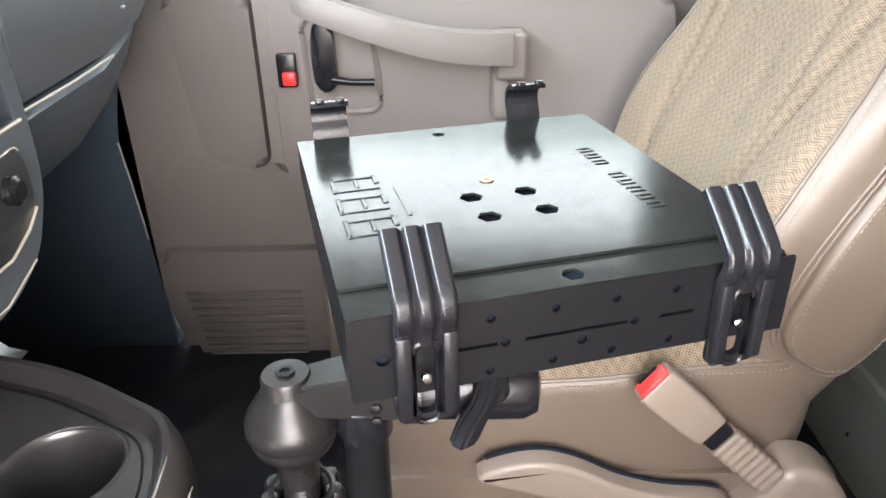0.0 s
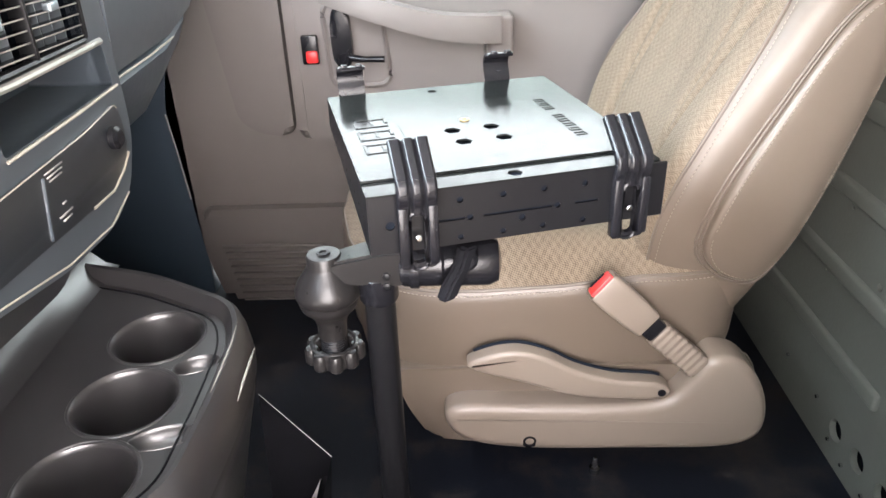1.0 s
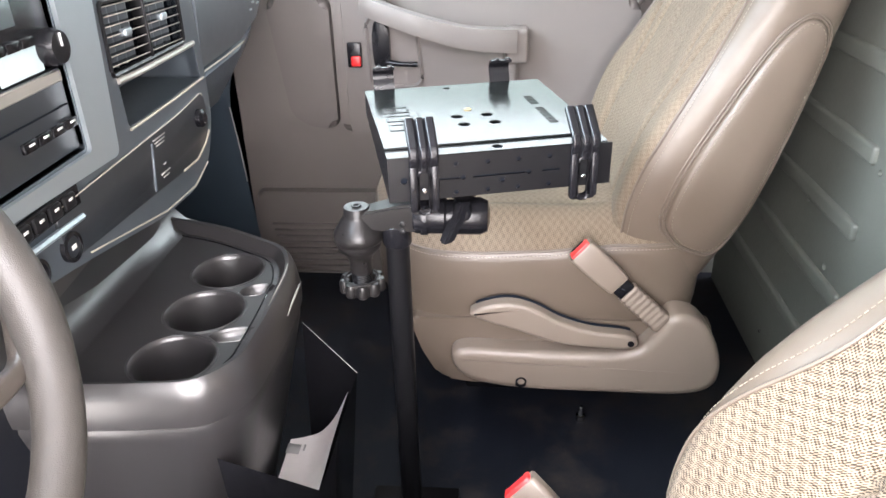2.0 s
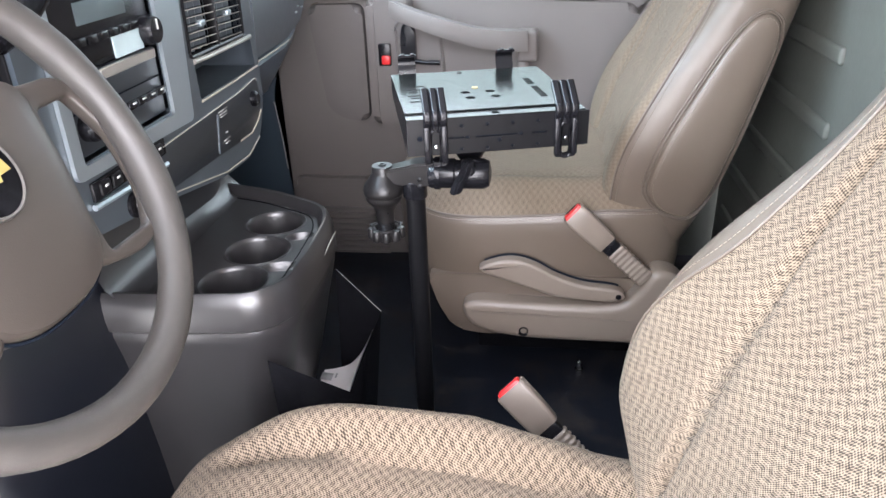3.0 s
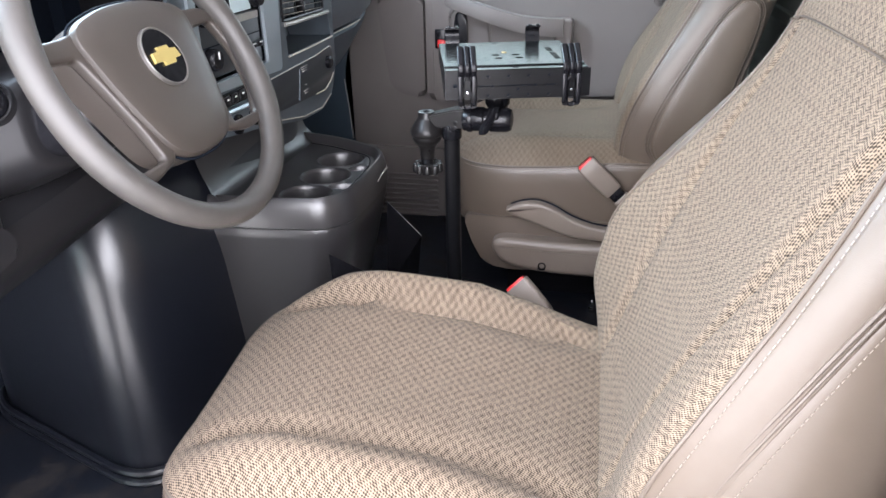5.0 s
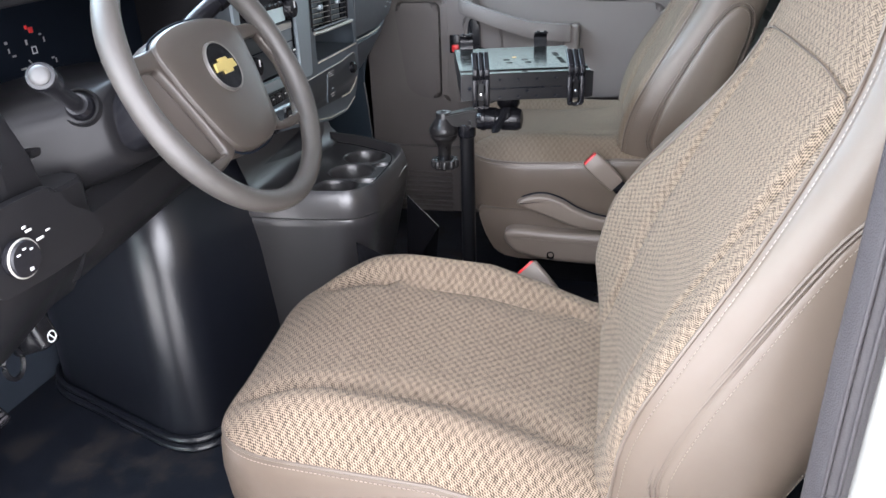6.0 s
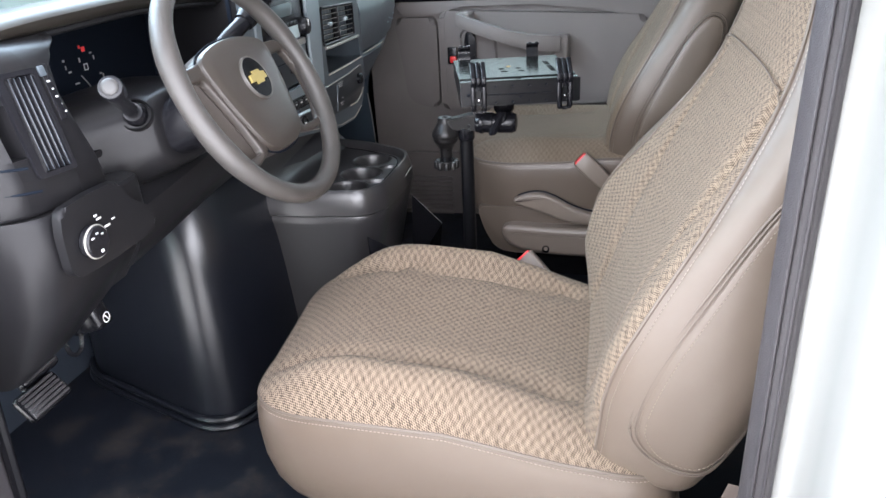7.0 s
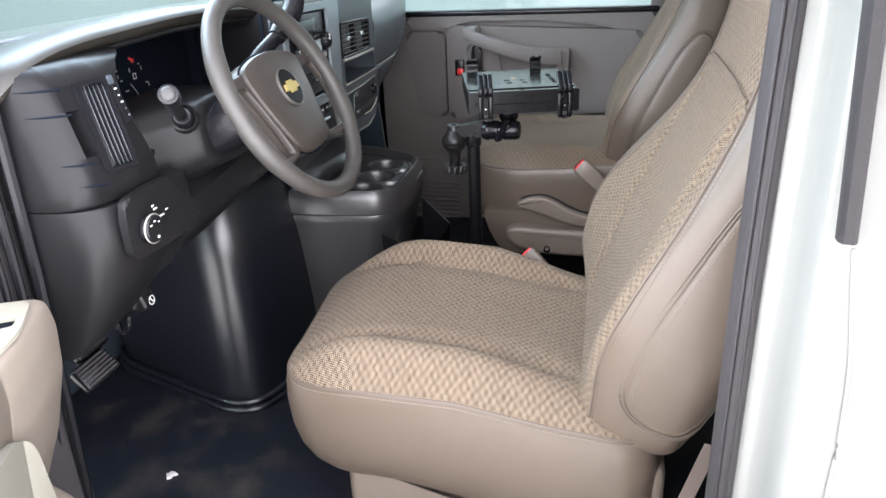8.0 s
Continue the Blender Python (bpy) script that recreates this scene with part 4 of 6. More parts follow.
def end_inner(z):
    """The edge beside the instruments, level by level."""
    for (z0, y0), (z1, y1) in zip(INNER_EDGE, INNER_EDGE[1:]):
        if z <= z1:
            return y0 + (y1 - y0) * max(0.0, (z - z0) / (z1 - z0))
    return INNER_EDGE[-1][1]


INNER_EDGE = [(0.745, -0.503), (0.770, -0.514), (0.810, -0.521), (0.860, -0.530), (0.905, -0.535), (0.930, -0.531), (0.950, -0.505), (0.966, -0.462)]


def end_ring(z, bank=0.0, slot=0.0, tight=0.0):
    yi, dx = end_inner(z), end_lean(z) - tight
    out = [(-0.62, yi + 0.004), (-0.426 + dx, yi + 0.002), (-0.4155 + dx, yi - 0.002), (-0.412 + dx, yi - 0.009)]
    for y, x in END:
        y += tight * (1.0 if y < -0.65 else 0.0)
        if y == -0.571:
            out += [(x + dx, y), (x + dx - bank, y - 0.0004)]
        elif y == -0.622:
            out += [(x + dx - bank, y + 0.0004), (x + dx, y)]
        elif y == -0.626:
            out += [(x + dx, y), (x + dx - slot, y - 0.0004)]
        elif y == -0.648:
            out += [(x + dx - slot, y + 0.0004), (x + dx, y)]
        else:
            out.append((min(x + dx, -0.415) if y > -0.6 else x + dx, y))
    return [(x, y, z) for x, y in out]


levels = [end_ring(0.752, tight=0.006), end_ring(0.755, tight=0.0015), end_ring(0.760), end_ring(0.780), end_ring(0.8015), end_ring(0.802, 0.022), end_ring(0.8295, 0.022), end_ring(0.830, 0.022, 0.030)]
levels += [end_ring(0.860, 0.022, 0.030), end_ring(0.8975, 0.022, 0.030), end_ring(0.898, 0.022), end_ring(0.933, 0.022), end_ring(0.9335)]
levels += [end_ring(0.942), end_ring(0.950, tight=0.002), end_ring(0.958, tight=0.006), end_ring(0.964, tight=0.014), end_ring(0.967, tight=0.030)]
part("end_block", loft(levels), DASH, dash, "dark moulded end of the dashboard")


def on_end(y, z, out=0.0):
    """A point on the face of the end moulding."""
    for (y0, x0), (y1, x1) in zip(END, END[1:]):
        if y >= y1:
            return Vector((x0 + (x1 - x0) * (y - y0) / (y1 - y0) + end_lean(z) + out, y - out * 0.5 * (y < -0.64), z))
    return Vector((END[-1][1], y, z))


vent_face = Matrix.Translation((-0.4335, -0.5965, 0.867)) @ Matrix.Rotation(radians(-11), 4, "Z") @ Matrix.Rotation(radians(-14), 4, "Y")
vent_turn = vent_face.to_3x3().to_4x4()
side_vent = part("side_vent", plate(corners([(-0.0325, -0.069, 0), (0.0275, -0.069, 0), (0.0275, 0.069, 0), (-0.0325, 0.069, 0)], 0.006, 3), [corners([(-0.0225, -0.0625, 0), (0.0215, -0.0625, 0), (0.0215, 0.0625, 0), (-0.0225, 0.0625, 0)], 0.004, 3)], 0.006, vent_face @ yz((0.001, 0, 0))), SOOT, dash, "black vent with tall louvres")
# near-black sheet paints the shade behind the louvres
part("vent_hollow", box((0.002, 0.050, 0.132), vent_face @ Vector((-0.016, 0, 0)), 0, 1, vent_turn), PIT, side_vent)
for i in range(5):
    at = -0.0165 + i * 0.0083
    part("louvre", box((0.015, 0.0024, 0.124), vent_face @ Vector((-0.004, at, 0)), 0.001, 1, vent_turn @ Matrix.Rotation(radians(24), 4, "Z")), SOOT, side_vent)
    # paler strip paints the highlight along each louvre
    part("louvre_glint", box((0.0012, 0.0012, 0.123), vent_face @ Vector((0.0026, at + 0.0033, 0)), 0.0004, 1, vent_turn), DASH_PAD, side_vent)
part("bezel_edge", tube([vent_face @ Vector((0.0045, 0.0262, z)) for z in (-0.066, 0.0, 0.066)], 0.0009, 6), DASH_PAD, side_vent)
for z0, z1, y0, y1 in ((0.932, 0.930, -0.683, -0.640), (0.896, 0.893, -0.683, -0.640), (0.824, 0.818, -0.676, -0.634), (0.790, 0.785, -0.668, -0.628)):
    part("tab_groove", tube([on_end(y0 + (y1 - y0) * k / 6, z0 + (z1 - z0) * k / 6, -0.0004) for k in range(7)], [0.0006, 0.0014, 0.0019, 0.0021, 0.0021, 0.0021, 0.0021], 6), PIT, side_vent)
# dimmer strip with small marks beside the vent
strip = part("dimmer_panel", box((0.005, 0.013, 0.076), on_end(-0.5500, 0.899, -0.0005), 0.002, 2, vent_turn), SOOT, dash, "black strip with white marks")
part("dimmer_wheel", box((0.004, 0.011, 0.014), on_end(-0.5530, 0.928, 0.001), 0.002, 2, vent_turn), DASH_PAD, strip)
for i in range(5):
    part("mark", box((0.001, 0.0048 - 0.002 * (i % 2), 0.0024), on_end(-0.5505 + i * 0.0012, 0.914 - i * 0.0105, 0.0023), 0, 1, vent_turn), INK, strip)
KNEE = [(-0.66, -0.672), (-0.52, -0.692), (-0.448, -0.682), (-0.415, -0.655), (-0.402, -0.600), (-0.400, -0.520), (-0.405, -0.440), (-0.66, -0.440)]


def knee_ring(z, back, keep):
    """A level of the knee panel; it hangs lower towards the door."""
    out = []
    for p in corners([(x, y, 0) for x, y in KNEE], 0.022, 4):
        low = min(1.0, max(0.0, (-0.50 - p.y) / 0.18))
        out.append((-0.66 + (p.x + 0.66) * keep + back * max(0.0, (p.x + 0.62) / 0.22), -0.56 + (p.y + 0.56) * (0.9 + 0.1 * keep), z - (0.742 - z) * 0.32 * low))
    return out


part("knee_block", loft([knee_ring(0.548, -0.05, 0.62), knee_ring(0.552, -0.035, 0.74), knee_ring(0.575, -0.025, 0.84), knee_ring(0.64, -0.008, 0.95), knee_ring(0.70, -0.004, 1.0), knee_ring(0.746, -0.004, 0.995), knee_ring(0.751, -0.006, 0.985)]), DASH, dash)
# light switch panel
sp = corners([(-0.640, 0.762, 0), (-0.648, 0.729, 0), (-0.648, 0.676, 0), (-0.636, 0.662, 0), (-0.561, 0.658, 0), (-0.481, 0.660, 0), (-0.446, 0.669, 0), (-0.458, 0.702, 0), (-0.500, 0.730, 0), (-0.518, 0.764, 0), (-0.580, 0.766, 0)], 0.012, 5)
switch_panel = part("switch_panel", prism(sp, 0.014, yz((-0.409, 0, 0)), 0.006, 4), DASH, dash, "dark panel with a round light switch")
turn_x = Matrix.Rotation(radians(90), 4, "Y")
part("light_knob", lathe([(0.0235, 0.0), (0.0235, 0.010), (0.021, 0.014), (0.0, 0.014)], 32, Matrix.Translation((-0.393, -0.603, 0.703)) @ turn_x), SOOT, switch_panel)
part("knob_ring", lathe([(0.0240, 0.0), (0.0247, 0.0015), (0.0240, 0.003)], 32, Matrix.Translation((-0.385, -0.603, 0.703)) @ turn_x), BRIGHT, switch_panel)
for y, z, w, h in ((-0.614, 0.712, 0.005, 0.002), (-0.604, 0.716, 0.005, 0.002), (-0.594, 0.712, 0.004, 0.002), (-0.601, 0.689, 0.005, 0.004)):
    part("mark", box((0.001, w, h), (-0.3786, y, z), 0, 1), INK, switch_panel)
for y, z, w, h in ((-0.577, 0.727, 0.010, 0.003), (-0.582, 0.733, 0.006, 0.003), (-0.563, 0.711, 0.012, 0.003), (-0.548, 0.716, 0.007, 0.002), (-0.572, 0.703, 0.003, 0.008)):
    part("mark", box((0.001, w, h), (-0.3928, y, z), 0, 1), INK, switch_panel)

# knee bolster under the wheel
knee = [(-0.62, 0.66), (-0.43, 0.735), (-0.405, 0.715), (-0.402, 0.672), (-0.425, 0.630), (-0.48, 0.600), (-0.62, 0.580)]


def shifted(pr, dx, dz, k=1.0):
    return [(x + dx, z + dz) for x, z in pr]


part("knee_bolster", sections([(-0.47, shifted(knee, -0.014, -0.026)), (-0.36, shifted(knee, -0.016, -0.018)), (-0.20, shifted(knee, -0.016, 0.0)), (0.02, shifted(knee, -0.02, 0.012)), (0.10, shifted(knee, -0.03, 0.016))]), DASH, dash)
# near-black box painting the shade under the dash
part("under_dash_shade", box((0.05, 0.62, 0.16), (-0.66, -0.30, 0.60), 0.01), PIT, dash)
# brake release under the dash
release = part("brake_release", box((0.07, 0.040, 0.055), (-0.575, -0.452, 0.487), 0.010, 3, Matrix.Rotation(radians(-20), 4, "Y")), SOOT, dash, "black brake release handle with white symbol")
part("symbol", tube([(-0.535 + 0.0, -0.452 + 0.008 * math.cos(a), 0.488 + 0.009 * math.sin(a)) for a in [i * math.pi / 8 for i in range(16)]], 0.0012, 4, True), INK, release)
part("symbol_bar", box((0.001, 0.002, 0.014), (-0.535, -0.452, 0.488), 0, 1, Matrix.Rotation(radians(35), 4, "X")), INK, release)
part("pull_ring", tube([(-0.575, -0.495 + 0.018 * math.cos(a), 0.462 + 0.026 * math.sin(a)) for a in [i * math.pi / 10 for i in range(20)]], 0.004, 6, True), SOOT, release)

# centre stack: one face with openings for vent, tray, radio and climate panel
face = corners([(-0.02, 0.665, 0), (0.23, 0.628, 0), (0.46, 0.586, 0), (0.585, 0.580, 0), (0.655, 0.605, 0), (0.698, 0.670, 0), (0.700, 0.745, 0), (0.690, 0.962, 0), (-0.02, 0.980, 0)], 0.03, 5)
VENT = [(0.398, 0.815), (0.636, 0.812), (0.640, 0.898), (0.402, 0.908)]
CUBBY = [(0.412, 0.742), (0.678, 0.744), (0.672, 0.798), (0.410, 0.803)]
UNIT = [(0.048, 0.752), (0.300, 0.752), (0.300, 0.955), (0.048, 0.965)]
holes = [corners([(y, z, 0) for y, z in q], 0.006, 3) for q in (VENT, CUBBY, UNIT)]
stack = part("centre_stack", plate(face, holes, 0.016, yz((-0.436, 0, 0))), DASH_PAD, dash, "dark taupe centre stack")
# near-black slab behind the face, shade for its openings put into colour
part("stack_back_shade", prism([(p.x, p.y) for p in corners([(-0.02, 0.665, 0), (0.23, 0.630, 0), (0.46, 0.590, 0), (0.585, 0.586, 0), (0.650, 0.610, 0), (0.692, 0.672, 0), (0.694, 0.745, 0), (0.684, 0.955, 0), (-0.02, 0.97, 0)], 0.03, 5)], 0.03, yz((-0.64, 0, 0)), 0), PIT, stack)
side_line = corners([(0.23, 0.628, 0), (0.46, 0.586, 0), (0.585, 0.580, 0), (0.655, 0.605, 0), (0.698, 0.670, 0), (0.700, 0.745, 0), (0.690, 0.962, 0)], 0.03, 5)
part("stack_skirt", loft([[(-0.42 - s, p.x, p.y) for p in side_line] for s in (0.004, 0.10, 0.22)], False), DASH_PAD, stack)


def pocket(name, quad, depth, mat, parent):
    pts = corners([(y, z, 0) for y, z in quad], 0.006, 3)
    bm = loft([[(-0.4215 - s, p.x, p.y) for p in pts] for s in (0.0, depth)], True, (False, True))
    return part(name, bm, mat, parent)


# the vent's lining is near-black to paint its depth in shade
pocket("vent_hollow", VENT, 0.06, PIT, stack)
pocket("storage_slot", CUBBY, 0.11, DASH_PAD, stack)
pocket("panel_recess", UNIT, 0.012, SOOT, stack)
vent = part("centre_vent", tube([(-0.419, p.x, p.y) for p in corners([(y, z, 0) for y, z in VENT], 0.008, 3)], 0.0035, 6, True), DASH, stack)
part("vent_bar", box((0.02, 0.006, 0.088), (-0.426, 0.519, 0.858), 0.002), DASH, vent)
for i in range(7):
    z = 0.822 + i * 0.0125
    part("slat", box((0.012, 0.236, 0.0016), (-0.426, 0.519, z), 0.0005, 1, Matrix.Rotation(radians(-2.2), 4, "X")), SOOT, vent)
    part("slat_edge", box((0.0014, 0.236, 0.0017), (-0.4196, 0.519, z), 0.0004, 1, Matrix.Rotation(radians(-2.2), 4, "X")), BRIGHT, vent)
for k in range(8):
    y = 0.420 + k * 0.0265 + (0.014 if k > 3 else 0)
    part("vane", box((0.014, 0.0014, 0.084), (-0.440, y, 0.858), 0.0004, 1), SILVER, vent)
for y in (0.458, 0.575):
    part("vent_tab", box((0.010, 0.020, 0.010), (-0.419, y, 0.862), 0.002), SILVER, vent)
part("sill", tube([(-0.419, 0.408, 0.807), (-0.414, 0.45, 0.8065), (-0.414, 0.62, 0.805), (-0.419, 0.668, 0.803)], 0.0046, 8), BRIGHT, stack, "satin silver sill")
# highlight on the slot's lower edge, drawn as a pale tube
part("tray_edge_glint", tube([(-0.418, 0.412, 0.739), (-0.417, 0.55, 0.740), (-0.418, 0.684, 0.742)], 0.0021, 6), EDGE_GLINT, stack)
# silver bezel round the radio
bez = plate(corners([(0.028, 0.735, 0), (0.362, 0.722, 0), (0.388, 0.975, 0), (0.028, 0.978, 0)], 0.012, 4), [corners([(0.050, 0.750, 0), (0.302, 0.748, 0), (0.302, 0.958, 0), (0.050, 0.962, 0)], 0.008, 4)], 0.006, yz((-0.4195, 0, 0)))
part("bezel", bez, SILVER, stack, "satin silver bezel")
radio = part("radio", box((0.010, 0.240, 0.090), (-0.428, 0.175, 0.908), 0.003), SOOT, stack, "black car radio")
part("display", box((0.002, 0.12, 0.028), (-0.4222, 0.175, 0.925), 0.001), plain("display", (0.10, 0.13, 0.14), 0.15), radio)
for i in range(6):
    part("button", box((0.006, 0.024, 0.011), (-0.421, 0.110 + i * 0.027, 0.892), 0.002), SOOT, radio)
climate = part("climate_panel", box((0.010, 0.240, 0.098), (-0.428, 0.175, 0.805), 0.003), DRAWER, stack, "dark climate panel with pale keys")
for y, z, r in ((0.080, 0.866, 0.019), (0.278, 0.880, 0.021), (0.085, 0.792, 0.019)):
    kn = part("knob", lathe([(r, 0.0), (r, 0.012), (r * 0.86, 0.020), (0.0, 0.021)], 28, Matrix.Translation((-0.424, y, z)) @ turn_x), SOOT, climate)
    part("pointer", box((0.002, 0.0022, r * 0.7), (-0.4025, y, z + r * 0.4), 0, 1), INK, kn)
part("key_strip", box((0.004, 0.150, 0.014), (-0.4215, 0.215, 0.846), 0.0015, 1), BRIGHT, climate, "pale key strip")
part("display", box((0.002, 0.080, 0.030), (-0.4222, 0.225, 0.872), 0.001, 1), plain("pale_display", (0.55, 0.68, 0.70), 0.12), climate, "pale glossy display")
for i in range(4):
    part("key", box((0.006, 0.026, 0.012), (-0.421, 0.200 + i * 0.028, 0.790), 0.002), SOOT, climate)
    part("mark", box((0.001, 0.010, 0.0022), (-0.4175, 0.200 + i * 0.028, 0.792), 0, 1), INK, climate)
part("panel_groove", box((0.002, 0.230, 0.0016), (-0.4225, 0.175, 0.812), 0, 1), PIT, climate)
# switches and power sockets below
low = part("switch_bank", box((0.008, 0.20, 0.026), (-0.419, 0.155, 0.712), 0.002), SOOT, stack)
for i in range(6):
    part("switch", box((0.008, 0.024, 0.018), (-0.4155, 0.080 + i * 0.030, 0.712), 0.003), DASH, low)
    part("mark", box((0.001, 0.008, 0.003), (-0.4112, 0.080 + i * 0.030, 0.715), 0, 1), INK, low)
part("switch_lip", tube([(-0.416, 0.05, 0.694), (-0.413, 0.15, 0.690), (-0.416, 0.25, 0.684)], 0.0045, 6), SILVER, stack)
for y in (0.145, 0.215):
    socket = part("power_socket", lathe([(0.019, 0.0), (0.019, 0.006), (0.014, 0.007), (0.013, 0.001), (0.0, 0.001)], 24, Matrix.Translation((-0.420, y, 0.660)) @ turn_x), SOOT, stack, "black power socket cap")
    part("cap_mark", box((0.001, 0.010, 0.006), (-0.4135, y, 0.660), 0.001, 1), INK, socket)
# lower drawer with its recess, catch and small marks
dr = corners([(0.20, 0.711, 0), (0.560, 0.716, 0), (0.660, 0.724, 0), (0.667, 0.700, 0), (0.666, 0.655, 0), (0.610, 0.624, 0), (0.20, 0.645, 0)], 0.014, 4)
drawer = part("drawer", prism([(p.x, p.y) for p in dr], 0.005, yz((-0.4205, 0, 0)), 0.0025, 3), DRAWER, stack, "dark drawer front")
# pale tubes paint the light caught by the drawer's outline and lip
part("drawer_seam_glint", tube([(-0.4155, p.x, p.y) for p in dr[1:14]], 0.0010, 5), EDGE_GLINT, drawer)
part("drawer_lip_glint", tube([(-0.4155, 0.664, 0.655), (-0.4150, 0.640, 0.640), (-0.4155, 0.600, 0.626), (-0.4155, 0.540, 0.628)], 0.0019, 6), EDGE_GLINT, drawer)
part("divider", box((0.004, 0.005, 0.070), (-0.4150, 0.446, 0.670), 0.0015, 1, Matrix.Rotation(radians(-14), 4, "X")), DASH_PAD, drawer)
part("catch", lathe([(0.015, 0.0), (0.015, 0.008), (0.010, 0.012), (0.0, 0.012)], 20, Matrix.Translation((-0.4150, 0.628, 0.688)) @ turn_x), SOOT, drawer)
for y, z, w in ((0.478, 0.652, 0.030), (0.478, 0.646, 0.020), (0.480, 0.664, 0.009)):
    part("mark", box((0.001, w, 0.0022), (-0.4142, y, z), 0, 1), GREY_MARK, drawer)
for k in range(3):
    part("mark", box((0.001, 0.040 - k * 0.006, 0.0018), (-0.4142, 0.478, 0.706 - k * 0.005), 0, 1), GREY_MARK, drawer)
# painted highlight along the stack's bottom edge
part("lower_edge_glint", tube([(-0.417, 0.25, 0.634), (-0.417, 0.46, 0.594), (-0.417, 0.575, 0.588), (-0.417, 0.640, 0.606)], 0.0013, 5), EDGE_GLINT, stack)
# tall grille between wheel and radio
grille = part("column_grille", box((0.01, 0.055, 0.15), (-0.440, 0.000, 0.900), 0.003), PIT, dash)
for i in range(6):
    part("bar", box((0.012, 0.004, 0.145), (-0.432, -0.022 + i * 0.009, 0.900), 0.001, 1), DASH, grille)

# passenger side of the dash
pad_pr = [(-0.64, 0.955), (-0.47, 0.950), (-0.432, 0.915), (-0.420, 0.860), (-0.424, 0.790), (-0.436, 0.748), (-0.46, 0.742), (-0.64, 0.742)]
part("passenger_pad", sections([(0.700, shifted(pad_pr, 0.004, 0)), (0.95, shifted(pad_pr, 0.0, 0.004)), (1.12, shifted(pad_pr, -0.018, 0.020)), (1.26, shifted(pad_pr, -0.05, 0.036))]), DASH_PAD, dash, "dark padded glove box lid")
low_pr = [(-0.66, 0.736), (-0.450, 0.736), (-0.440, 0.725), (-0.455, 0.690), (-0.50, 0.62), (-0.58, 0.56), (-0.70, 0.53)]
part("passenger_lower", sections([(0.700, shifted(low_pr, 0.0, 0.0)), (0.95, shifted(low_pr, -0.005, 0.004)), (1.12, shifted(low_pr, -0.03, 0.020)), (1.26, shifted(low_pr, -0.07, 0.036))]), DASH_LOW_HAZED, dash)
# painted highlight under the glove box lid
part("seam_glint", tube([(-0.436, 0.702, 0.739), (-0.4365, 0.85, 0.740), (-0.4375, 0.97, 0.744)], 0.0018, 5), EDGE_GLINT, dash)
for y, z in ((1.01, 0.800), (1.03, 0.812), (1.06, 0.806), (1.08, 0.822)):
    part("clip", box((0.004, 0.010, 0.004), (-0.428, y, z), 0.001, 1), SILVER, dash)


